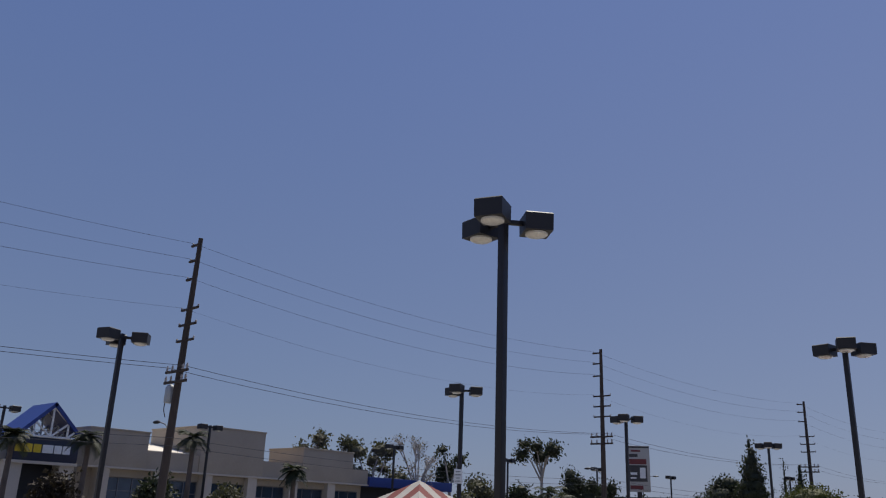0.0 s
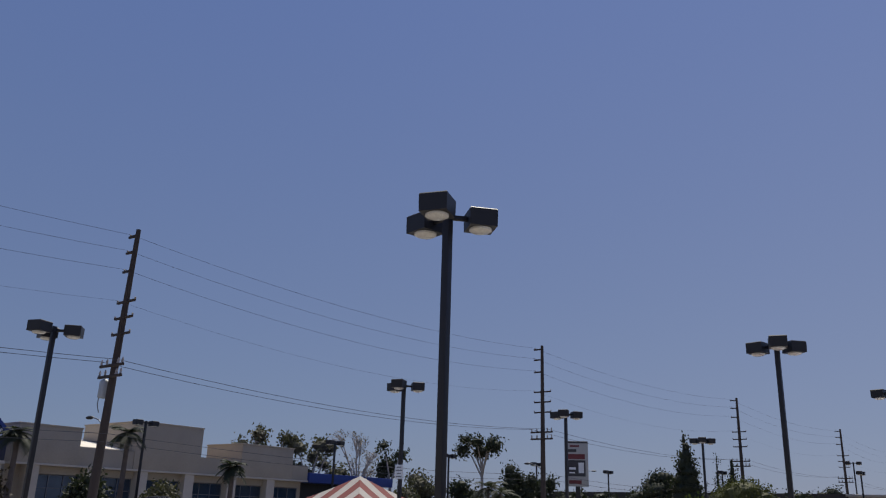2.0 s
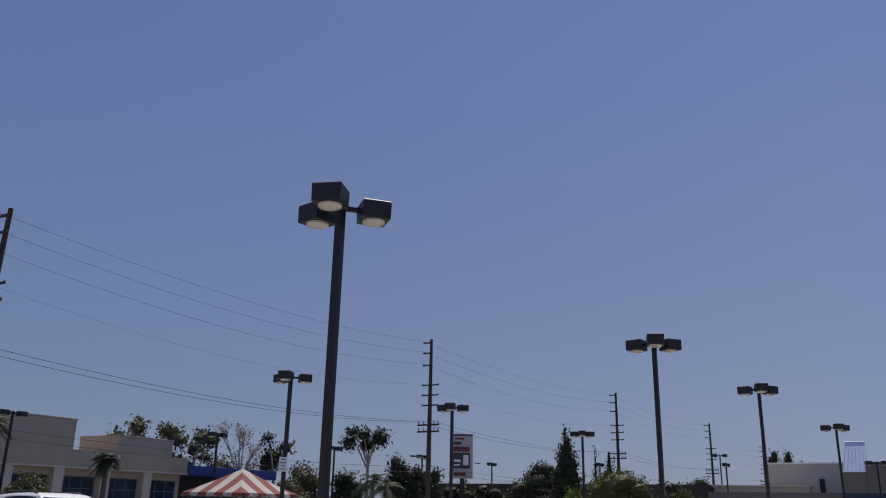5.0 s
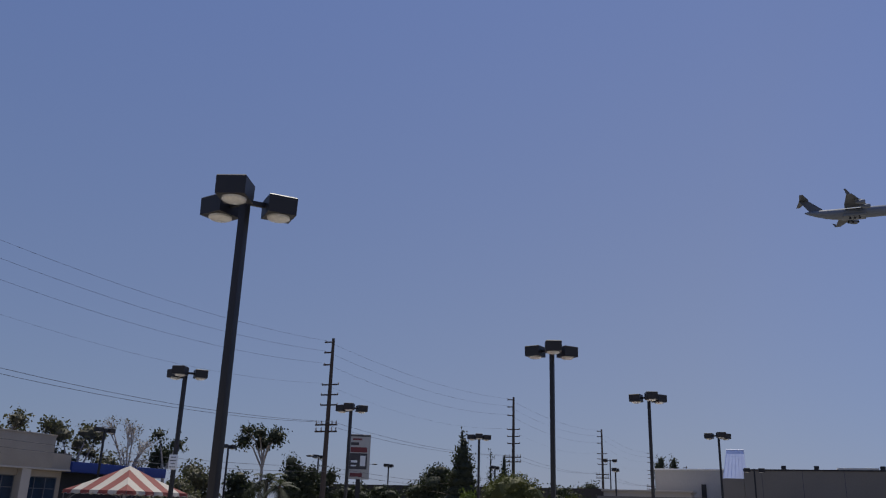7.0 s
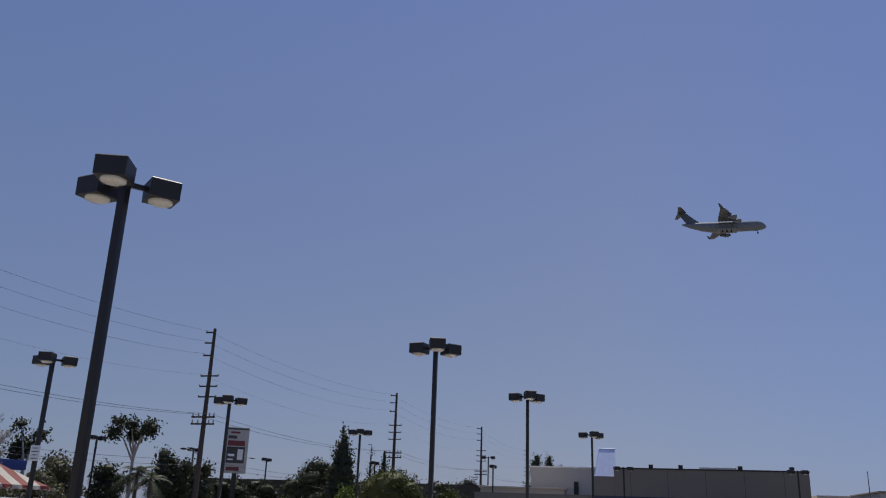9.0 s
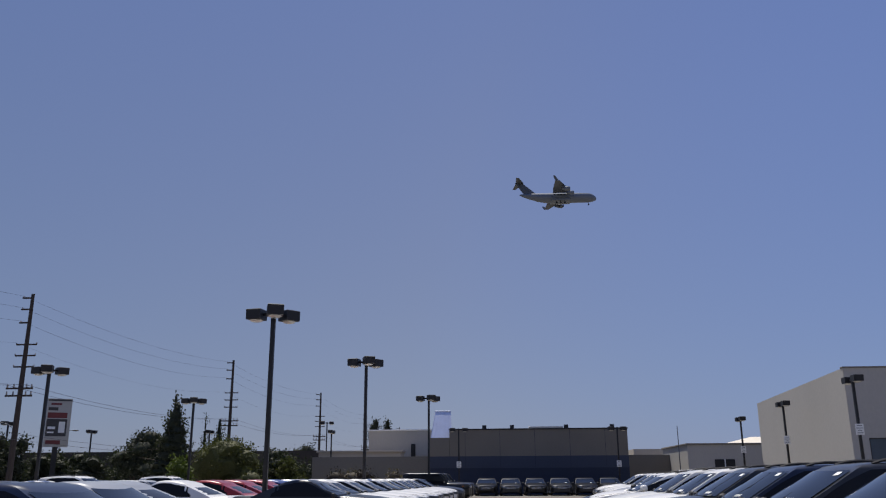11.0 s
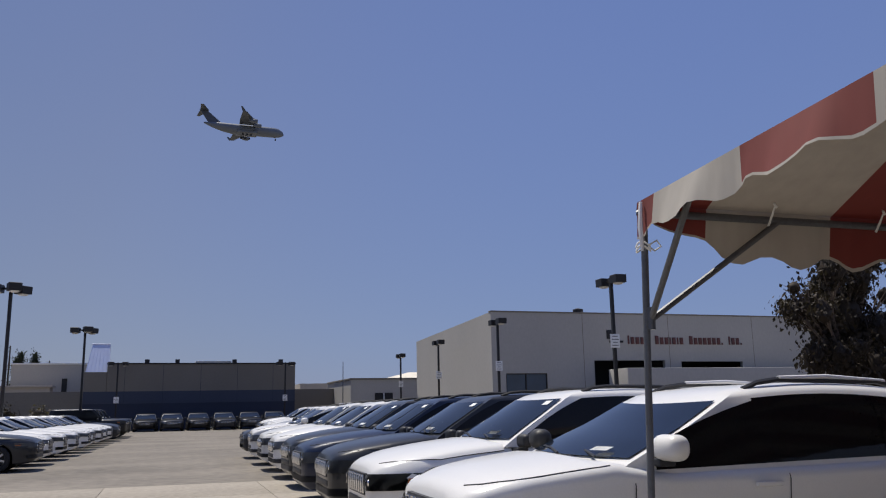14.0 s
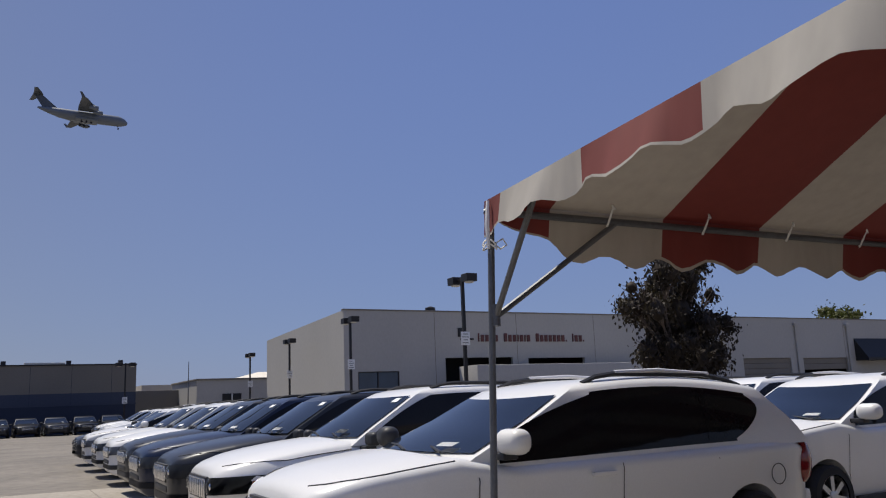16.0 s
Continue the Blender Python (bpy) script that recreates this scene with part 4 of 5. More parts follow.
        quadpatch(bm, lambda q, z: (nose(q) - 0.03 + 0.035 * max(0, (z - topz[0]) / (topz[1] - topz[0])), s * (q * W + 0.007), z + 0.045 * (q - 0.5)), lin(0.93, 0.955, 3), lin(zt0 + 0.05, zt1 - 0.05, 3))
        part("side_marker", bm, M["amber"], hl)
        bm = B()
        ball(bm, (L - 0.10, s * W * 0.83, belt - 0.18), (0.11, 0.085, 0.20 if kind != "sedan" else 0.09), 10, 8)
        part("tail_lamp", bm, M["tail"], e)
        for c in k["wx"]:
            o = s * (W - 0.20)
            r = k["wr"]
            bm, rs = lathe(B(), [(r * 0.62, 0), (r * 0.9, 0), (r, s * 0.04), (r, s * 0.17), (r * 0.93, s * 0.205), (r * 0.7, s * 0.21)], 22, "y", (c, o, r))
            wh = part("wheel", bm, M["rubber"], e, "black tyre")
            bm, rs = lathe(B(), [(r * 0.7, s * 0.19), (r * 0.66, s * 0.2), (r * 0.62, s * 0.13)], 22, "y", (c, o, r))
            for i in range(7):
                rot = Matrix.Translation((c, o, r)) @ Matrix.Rotation(2 * math.pi * i / 7, 4, "Y")
                cbox(bm, (0, s * 0.165, r * 0.34), (0.055, 0.04, r * 0.62), 0, rot)
            cbox(bm, (c, o + s * 0.165, r), (0.12, 0.06, 0.12), 0.02)
            part("rim", bm, M["alloy"], wh)
            bm, rs = lathe(B(), [(r * 0.63, s * 0.135), (r * 0.6, s * 0.10), (r * 0.2, s * 0.09)], 22, "y", (c, o, r))
            bm.faces.new(rs[-1])
            part("brake_disc", bm, M["dark"], wh)
        # sill and arch trim
        bm = B()
        cbox(bm, (sum(k["wx"]) / 2, s * (W * 0.97), 0.255), (k["wx"][1] - k["wx"][0] - 2 * wr - 0.02, 0.05, 0.1), 0.015)
        part("sill", bm, M["plastic"], e)
        if k["rails"]:
            bm = B()
            tube(bm, [(f1 + 0.28, s * (w1 - 0.1), H - 0.02), (f1 + 0.42, s * (w1 - 0.1), H + 0.015), (f1 + 0.6, s * (w1 - 0.1), H + 0.025), (r1 - 0.58, s * (w1 - 0.1), H + 0.025), (r1 - 0.30, s * (w1 - 0.1), H + 0.005), (r1 - 0.12, s * (w1 - 0.1), H - 0.03)], 0.022, 6)
            rail = part("roof_rail", bm, M["plastic"], e)
            if near:
                bm = B()
                tube(bm, [(f1 + 0.62, s * (w1 - 0.1), H + 0.033), ((f1 + r1) / 2, s * (w1 - 0.1), H + 0.037), (r1 - 0.5, s * (w1 - 0.1), H + 0.031)], 0.021, 8)
                part("rail_bar", bm, PAINT[paint], rail, "white middle bar")
        # door seams
        if near or kind != "offroader":
            bm = B()
            for x in (k["cowl"] + 0.18, xb1, xb2 + 0.06):
                zr = [floor_z(x) + (belt - floor_z(x)) * q for q in SF[:5]]
                for za_, zb2 in zip(zr, zr[1:]):
                    if abs(x - k["wx"][1]) < wr + 0.02 and za_ < k["wr"] * 2.1:
                        continue

                    def sy(z, x=x):
                        zb0, zt0 = floor_z(x), belt
                        return half(x) * float(np.interp((z - zb0) / (zt0 - zb0), (0, *SF), (0.9, *SQ)))
                    vs = [bm.verts.new((x + dx, s * (sy(z) + 0.003), z)) for z in (za_, zb2) for dx in (-0.004, 0.004)]
                    bm.faces.new((vs[0], vs[1], vs[3], vs[2]))
            part("door_seam", bm, M["plastic"], body)

    # front end
    zf = topz[1] - 0.03
    gh = 0.23 if kind != "sedan" else 0.2
    bm = B()
    gx = -0.004
    box(bm, gx - 0.012, gx + 0.1, -W * 0.44, W * 0.44, zf - gh, zf, 0.012)
    gr = part("grille", bm, M["plastic"], e)
    n = 7 if kind != "sedan" else 4
    for i in range(n):
        bm = B()
        if kind == "sedan":
            z = zf - gh + 0.02 + i * 0.045
            box(bm, gx - 0.022, gx, -W * 0.41, W * 0.41, z, z + 0.016, 0.004)
        else:
            y = -W * 0.38 + W * 0.76 * i / (n - 1)
            box(bm, gx - 0.024, gx, y - 0.046, y - 0.03, zf - gh + 0.02, zf - 0.02, 0.003)
            box(bm, gx - 0.024, gx, y + 0.03, y + 0.046, zf - gh + 0.02, zf - 0.02, 0.003)
            box(bm, gx - 0.024, gx, y - 0.03, y + 0.03, zf - 0.036, zf - 0.02, 0.003)
        part("grille_bar", bm, M["chrome"], gr)
    bm = B()
    quadpatch(bm, lambda q, z: (nose(abs(q)) - 0.010, q * W, z), lin(-0.86, 0.86, 17), lin(0.36, 0.45, 3))
    bmesh.ops.solidify(bm, geom=bm.faces[:], thickness=0.008)
    part("bumper_strip", bm, M["plastic"], e)
    bm = B()
    box(bm, -0.012, 0.2, -W * 0.5, W * 0.5, 0.47, 0.55, 0.012)
    part("air_intake", bm, M["plastic"], e)
    bm = B()
    box(bm, L - 0.12, L + 0.03, -W * 0.8, W * 0.8, 0.42, 0.6, 0.03)
    part("rear_bumper", bm, PAINT[paint], e)
    if kind != "offroader":
        for s in (-1, 1):
            bm = B()
            tube(bm, [(x, s * half(x) * q, skin(x, q) + 0.001) for x, q in zip(lin(0.13, k["cowl"] + 0.02, 12), [0.70, 0.82, 0.89, 0.92, 0.935] + [0.945] * 7)], 0.006, 5)
            part("hood_seam", bm, M["plastic"], body)
    if near:
        bm = B()
        fz, fx = belt - 0.26, L - 0.55
        tube(bm, [(fx + 0.085 * math.cos(q), -half(fx) - 0.001, fz + 0.085 * math.sin(q)) for q in lin(0, 2 * math.pi, 21)], 0.004, 4, False)
        part("fuel_door", bm, M["plastic"], body)
        bm = B()
        tube(bm, [(r1 - 0.3, 0.35, H), (r1 - 0.15, 0.35, H + 0.14)], 0.008, 5)
        part("aerial", bm, M["plastic"], e)
        bm = B()
        box(bm, r1 - 0.12, r1 + 0.08, -w1 + 0.12, w1 - 0.12, H - 0.07, H - 0.045, 0.01)
        part("spoiler", bm, PAINT[paint], e)
    # the roof falls away towards its ends
    top_x, span, fall = (k["wst"] + k["rr"]) / 2 - 0.15, (k["rr"] - k["wst"]) / 2 + 0.1, dict(compass=0.10, suv=0.06, sedan=0.09).get(kind, 0.0)
    for ob in e.children_recursive:
        if ob.name.split(".")[0] in ("roof", "windscreen", "wiper", "price_card", "window_label", "rear_glass", "window_surround", "front_window", "rear_window", "quarter_window", "roof_rail", "rail_bar", "spoiler", "aerial"):
            for v in ob.data.vertices:
                v.co.z -= fall * min(((v.co.x - top_x) / span) ** 2, 1.3) * min(max((v.co.z - belt) / (H - belt), 0), 1)
    return e


car_protos = {}


def park(kind, paint, x, y, rz, near=False):
    """Front centre of the car on the ground at x, y; rz 0 faces -x."""
    m = pose(x, y, 0, 0, 0, rz)
    key = (kind, paint)
    if key not in car_protos:
        car_protos[key] = car_mesh(kind, paint, near)
        car_protos[key].matrix_world = m
        return car_protos[key]
    return copy_thing(car_protos[key], m)


rng = random.Random(4)
# row on the warehouse side, noses to the aisle
park("compass", "white", 2.02, 5.93, 0, True)
east = [("suv", "white", 9.3), ("suv", "grey", 11.9), ("suv", "navy", 14.3), ("suv", "grey", 16.9), ("suv", "white", 19.5), ("suv", "cream", 22.1), ("compass", "white", 24.8), ("sedan", "grey", 28.2)]
for i, (kd, pt, yy) in enumerate(east):
    park(kd, pt, 2.3 + 0.04 * i + rng.uniform(-0.06, 0.06), yy, rng.uniform(-1, 1))
for i, (kd, pt) in enumerate([("sedan", "silver"), ("sedan", "bronze"), ("suv", "silver"), ("suv", "white"), ("suv", "white"), ("sedan", "silver"), ("suv", "white"), ("sedan", "grey")]):
    park(kd, pt, 4.4 + 0.12 * i, 31.5 + 2.7 * i, rng.uniform(-1, 1))
# second row behind it, same way
park("compass", "white", 7.36, 6.95, 0)
for i, (kd, pt) in enumerate([("suv", "white"), ("suv", "silver"), ("sedan", "white"), ("suv", "grey"), ("suv", "white"), ("sedan", "black"), ("suv", "white"), ("suv", "silver"), ("suv", "white"), ("sedan", "white"), ("suv", "grey")]):
    park(kd, pt, 8.1 + rng.uniform(-0.1, 0.2), 9.6 + 2.65 * i, rng.uniform(-1, 1))
# row on the street side, noses to the aisle
west = [("sedan", "grey")] + [("sedan", "white")] * 8 + [("sedan", "grey"), ("sedan", "navy"), ("offroader", "black"), ("offroader", "black"), ("offroader", "grey")]
for i, (kd, pt) in enumerate(west):
    park(kd, pt, -3.2 + 0.085 * i + rng.uniform(-0.1, 0.1), 26.0 + 2.68 * i, 180 + rng.uniform(-1, 1))
# far row facing down the aisle
for i in range(6):
    park("sedan", ("black", "grey", "black", "grey", "black", "grey")[i], -1.6 + 2.15 * i, 72.6, 90 + rng.uniform(-1, 1))
# rows to the street side
cols = [("sedan", "white"), ("sedan", "red"), ("sedan", "red"), ("sedan", "red"), ("sedan", "blue"), ("sedan", "silver"), ("sedan", "white"), ("sedan", "white"), ("sedan", "silver"), ("sedan", "white"), ("sedan", "grey")]
for i, (kd, pt) in enumerate(cols):
    park(kd, pt, -13.0 + rng.uniform(-0.1, 0.1), 26.0 + 2.68 * i, rng.uniform(-1, 1))
park("sedan", "navy", -2.6, 9.7, 180)
park("sedan", "silver", -3.7, 13.3, 180)
park("sedan", "silver", -12.6, 20.8, 0)
for i, (kd, pt) in enumerate([("suv", "white"), ("sedan", "navy"), ("sedan", "grey"), ("sedan", "silver"), ("sedan", "navy"), ("sedan", "white"), ("sedan", "blue"), ("sedan", "grey"), ("sedan", "white"), ("suv", "white"), ("sedan", "grey"), ("sedan", "white"), ("sedan", "silver"), ("suv", "white")]):
    park(kd, pt, -17.0 + rng.uniform(-0.1, 0.1), 14.0 + 2.68 * i, 180)
for i, (kd, pt) in enumerate([("sedan", "white"), ("sedan", "silver"), ("sedan", "white"), ("sedan", "grey")]):
    park(kd, pt, -25.5, 27.5 + 3.0 * i, 180)


# ---- tents ----
def tent(name, label, cx, cy, rz, w, dp, eave, rise, stripes, val, posts, near, skew=0.0, splay=(0, 0)):
    """Hip-roofed frame tent; local x spans w, local y spans dp. stripes: stripe width along x, along y and their phases."""
    e = thing(name, label, "tent", pose(cx, cy, 0, 0, 0, rz))
    half = min(w, dp) / 2
    sides = []
    for i, (a, b) in enumerate((((-w / 2, -dp / 2), (w / 2, -dp / 2)), ((w / 2, -dp / 2), (w / 2, dp / 2)), ((w / 2, dp / 2), (-w / 2, dp / 2)), ((-w / 2, dp / 2), (-w / 2, -dp / 2)))):
        a, b = Vector((*a, eave)), Vector((*b, eave))
        sides.append((a, b, stripes[i], val[i]))
    for a, b, (sw, ph, odd), drop in sides:
        ln = (b - a).length
        u = (b - a) / ln
        inn = Vector((-u.y, u.x, 0))
        cuts = sorted({0.0, ln, half, ln - half} | {ph + sw * k for k in range(-2, int(ln / sw) + 3) if 0 < ph + sw * k < ln})
        cuts = [c for i, c in enumerate(cuts) if i == 0 or c - cuts[i - 1] > 1e-4]
        bm = B()
        bv = B()
        for s0, s1 in zip(cuts, cuts[1:]):
            k = int(math.floor(((s0 + s1) / 2 - ph) / sw)) + odd
            mi = k % 2
            h0, h1 = min(s0, ln - s0, half), min(s1, ln - s1, half)
            n = 5
            def P(s, h):
                q = h / half
                return a + u * s + inn * h + Vector((0, 0, rise * q - 0.10 * math.sin(math.pi * q) * 0.5))
            for j in range(n):
                q0, q1 = j / n, (j + 1) / n
                vs = [bm.verts.new(P(s0, h0 * q0)), bm.verts.new(P(s1, h1 * q0)), bm.verts.new(P(s1, h1 * q1)), bm.verts.new(P(s0, h0 * q1))]
                f = bm.faces.new(vs)
                f.material_index = mi
            # valance with a scalloped hem
            m = max(2, int((s1 - s0) / 0.07))
            for j in range(m):
                t0, t1 = s0 + (s1 - s0) * j / m, s0 + (s1 - s0) * (j + 1) / m
                def hem(s):
                    gather = 1.0 if drop < 0.35 else 0.25 + 0.75 * min(1.0, (ln - s) / 0.85)
                    return drop * gather * (0.89 + 0.11 * math.cos(2 * math.pi * s / 0.52) + 0.015 * math.sin(s * 5.3))
                def V(s, q):
                    bow = 0.035 * math.sin(s * 6.1 + 1) * q - 0.045 * q + 0.012 * math.sin(s * 23) * q
                    return a + u * s + inn * bow - Vector((0, 0, hem(s) * q - 0.015))
                for q0, q1 in ((0, 0.12), (0.12, 0.5), (0.5, 0.93), (0.93, 1)):
                    f = bv.faces.new([bv.verts.new(V(t0, q0)), bv.verts.new(V(t1, q0)), bv.verts.new(V(t1, q1)), bv.verts.new(V(t0, q1))])
                    f.material_index = (int(math.floor(((t0 + t1) / 2 - ph) / sw)) + odd) % 2 if q0 < 0.9 else 1
        bmesh.ops.remove_doubles(bm, verts=bm.verts, dist=0.002)
        bmesh.ops.remove_doubles(bv, verts=bv.verts, dist=0.002)
        can = part("canopy_side", bm, [M["stripe_red"], M["stripe_white"]], e, "red and white striped canvas slope")
        part("valance", bv, [M["stripe_red"], M["stripe_white"]], can, "scalloped striped valance", 70)
        bm = B()
        tube(bm, [a + inn * 0.03 - Vector((0, 0, 0.06)), b + inn * 0.03 - Vector((0, 0, 0.06))], 0.026, 10)
        part("rail", bm, M["steel"], e, "galvanised eave pipe")
        if near:
            for s in [x for x in lin(1.05, ln - 1.0, max(2, int(ln / 1.03)))]:
                bm = B()
                p = a + u * s + inn * 0.02
                tube(bm, [p + Vector((0, 0, -0.10)) + inn * 0.01, p + Vector((0, 0, -0.04)) + inn * 0.06, p + inn * 0.10 + Vector((0, 0, 0.015))], [0.010, 0.009, 0.006], 6)
                tube(bm, [p + inn * 0.10 + Vector((0, 0, 0.01)) - u * 0.015, p + inn * 0.12 + Vector((0, 0, 0.03)) + u * 0.02], 0.009, 5)
                part("clip", bm, M["paper"], e, "white canvas tie strap")
    for x, y in posts:
        bm = B()
        tube(bm, [(x + splay[0] * (x < 0), y + splay[1] * (x < 0), 0), (x, y, eave - 0.05)], 0.024, 12)
        tube(bm, [(x, y, eave - 0.82), (x, y, eave - 0.68)], 0.030, 12)
        po = part("post", bm, M["steel"], e, "galvanised steel post")
        bm = B()
        fx_, fy_ = x + splay[0] * (x < 0), y + splay[1] * (x < 0)
        box(bm, fx_ - 0.1, fx_ + 0.1, fy_ - 0.1, fy_ + 0.1, 0, 0.012, 0.002)
        part("foot_plate", bm, M["steel"], po)
        bm = B()
        for dx, dy in ((1, 0), (-1, 0), (0, 1), (0, -1)):
            if min(abs(x), abs(y)) > 0.1 and (abs(x + dx) <= w / 2) and (abs(y + dy) <= dp / 2) and (abs(abs(y) - dp / 2) < 0.1 if dx else abs(abs(x) - w / 2) < 0.1):
                tube(bm, [(x, y, eave - 0.76), (x + dx * (1.05 if dx else 0.62), y + dy * (1.05 if dx else 0.62), eave - 0.07)], 0.021, 8)
        if bm.verts[:]:
            part("brace", bm, M["steel"], po, "diagonal pipe brace")
        else:
            bm.free()
    # ridge rafters
    bm = B()
    for sx in (-1, 1):
        for sy in (-1, 1):
            tube(bm, [(sx * w / 2, sy * dp / 2, eave - 0.06), (sx * (w / 2 - half), sy * (dp / 2 - half), eave + rise - 0.12)], 0.024, 8)
    if w > dp:
        tube(bm, [(-(w / 2 - half), 0, eave + rise - 0.12), (w / 2 - half, 0, eave + rise - 0.12)], 0.024, 8)
    part("rafter", bm, M["steel"], e, "hip rafter pipes")
    if skew:
        # the pitched frame stands a little out of square
        sh = Matrix.Identity(4)
        sh[0][1] = skew
        for ob in e.children_recursive:
            ob.data.transform(sh)
    return e


# near tent, placed by its corner post
CORNER, TURN, SKEW = Vector((3.10, 4.57, 0)), -0.7, 0.0928
nc = CORNER + Matrix.Rotation(radians(TURN), 3, "Z") @ Vector((4.275 - 3.5 * SKEW, -3.5, 0))
tent("canopy_tent", "red and white striped canopy tent on galvanised pipes", nc.x, nc.y, TURN, 8.55, 7.0, 2.775, 1.6,
     ((1.035, 0.42, 1), (0.96, 0.42, 1), (1.035, 0.775, 1), (0.96, 0.24, 1)), (0.25, 0.25, 0.40, 0.25), [(x, y) for x in (-4.245, 0.0, 4.245) for y in (-3.47, 0.0, 3.47) if (x, y) != (0, 0) and not (x < 0 and y == 0)], True, SKEW, (-0.09, 0.06))
bm = B()
for i in range(2):
    c = Vector((3.10, 4.53, 2.50 - 0.03 * i))
    tube(bm, [c + Vector((0.045 * math.cos(a), 0.045 * math.sin(a), 0.015 * math.sin(2 * a))) for a in lin(0, 2 * math.pi, 17)], 0.006, 5)
tube(bm, [(3.14, 4.52, 2.50), (3.19, 4.51, 2.53), (3.22, 4.51, 2.49), (3.17, 4.51, 2.46), (3.13, 4.52, 2.49)], 0.006, 5)
tube(bm, [(3.07, 4.48, 2.77), (3.05, 4.47, 2.6), (3.06, 4.48, 2.45)], [0.012, 0.018, 0.01], 6)
plain("tie_rope", bm, M["paper"], "pale rope tied round the tent post", "rope")
tent("canopy_tent", "red and white striped canopy tent across the lot", -35.57, 37.52, -1.5, 4.7, 4.7, 2.1, 1.42, ((0.67, 0.0, 0),) * 4, (0.22,) * 4,
     [(-2.3, -2.3), (2.3, -2.3), (2.3, 2.3), (-2.3, 2.3)], False)


# ---- trees ----
def leaf_mesh(name, blobs, n, size, seed, droop=0.0, hollow=0.35):
    """Many single leaves, in clusters round twig ends inside the given ellipsoids (x, y, z, rx, ry, rz)."""
    g = np.random.default_rng(seed)
    bl = np.array(blobs, float)
    vol = bl[:, 3] * bl[:, 4] * bl[:, 5]
    per = 9
    k = max(1, n // per)
    which = g.choice(len(bl), k, p=vol / vol.sum())
    d = g.normal(size=(k, 3))
    d /= np.linalg.norm(d, axis=1)[:, None]
    r = hollow + (1 - hollow) * g.random(k) ** 0.6
    r *= 0.82 + 0.3 * np.sin(d[:, 0] * 5 + seed) * np.sin(d[:, 2] * 4 + d[:, 1] * 6 + seed)
    c = bl[which, :3] + d * r[:, None] * bl[which, 3:]
    c = np.repeat(c, per, 0)
    c = c + g.normal(size=c.shape) * size * 1.1
    m = len(c)
    a = g.normal(size=(m, 3))
    a[:, 2] -= droop
    a /= np.linalg.norm(a, axis=1)[:, None]
    b = np.cross(a, g.normal(size=(m, 3)))
    b /= np.linalg.norm(b, axis=1)[:, None]
    s = size * (0.6 + 0.8 * g.random(m))[:, None]
    nn = np.cross(a, b)
    v = np.stack([c, c + a * s * 0.5 + b * s * 0.3 + nn * s * 0.08, c + a * s, c + a * s * 0.5 - b * s * 0.3 + nn * s * 0.08], 1).reshape(-1, 3)
    i = np.arange(m) * 4
    me = bpy.data.meshes.new(name)
    me.from_pydata(v.tolist(), [], np.stack([i, i + 1, i + 2, i + 3], 1).tolist())
    return me


def tree(name, label, x, y, trunk_h, r0, blobs, n, size, leaf, bark="bark", seed=1, droop=0.0, group="", limbs=True, hollow=0.35, twigs=0, core=0.72):
    e = thing(name, label, "tree", pose(x, y, 0), group)
    g = random.Random(seed)
    bm = B()
    top = Vector((g.uniform(-0.1, 0.1) * trunk_h * 0.3, g.uniform(-0.1, 0.1) * trunk_h * 0.3, trunk_h))
    tube(bm, [(0, 0, -0.05), (0.03, 0.02, trunk_h * 0.12), top * 0.5 + Vector((0.05, -0.04, 0)), top], [r0 * 1.5, r0, r0 * 0.8, r0 * 0.62], 10)
    part("trunk", bm, M[bark], e)
    if limbs:
        bm = B()
        for bx, by, bz, rx, ry, rz in blobs:
            c = Vector((bx, by, bz))
            mid = top.lerp(c, 0.5) + Vector((g.uniform(-0.2, 0.2), g.uniform(-0.2, 0.2), 0.15)) * rx
            tube(bm, [top * g.uniform(0.75, 0.98), mid, c], [r0 * 0.5, r0 * 0.32, r0 * 0.14], 6)
            for _ in range(5 + twigs):
                q = Vector((g.gauss(0, 0.55) * rx, g.gauss(0, 0.55) * ry, g.uniform(-0.5, 0.9) * rz))
                st = mid.lerp(c, g.uniform(0.2, 1))
                tube(bm, [st, st.lerp(c + q, 0.55) + Vector((0, 0, 0.08 * rz)), c + q], [r0 * 0.16, r0 * 0.1, r0 * 0.035], 5)
        part("branch_frame", bm, M[bark], e)
    me = leaf_mesh("crown", blobs, n, size, seed, droop, hollow)
    me.materials.append(LEAF[leaf])
    ob = new("crown", me)
    ob.parent = e
    if core:
        bm = B()
        for bx, by, bz, rx, ry, rz in blobs:
            r = bmesh.ops.create_icosphere(bm, subdivisions=2, radius=1)
            for v in r["verts"]:
                k = core * (1 + 0.35 * noise.noise(v.co * 2.3 + Vector((bx * 3, by * 3, bz * 3))) + 0.2 * noise.noise(v.co * 6 + Vector((bz, bx, by))))
                v.co = Vector((bx + v.co.x * rx * k, by + v.co.y * ry * k, bz + v.co.z * rz * k))
        part("inner_foliage", bm, LEAF[leaf], e)
    return e


def at(az, dist):
    return -dist * math.sin(radians(az)), dist * math.cos(radians(az))


def zed(el, dist):
    return 1.5 + dist * math.tan(radians(el))


def rand_blobs(seed, n, spread, z0, z1, r):
    g = random.Random(seed)
    out = []
    for i in range(n):
        rr = r * g.uniform(0.6, 1.15)
        out.append((g.uniform(-spread, spread), g.uniform(-spread, spread) * 0.7, g.uniform(z0, z1), rr, rr * 0.9, rr * g.uniform(0.5, 0.8)))
    return out


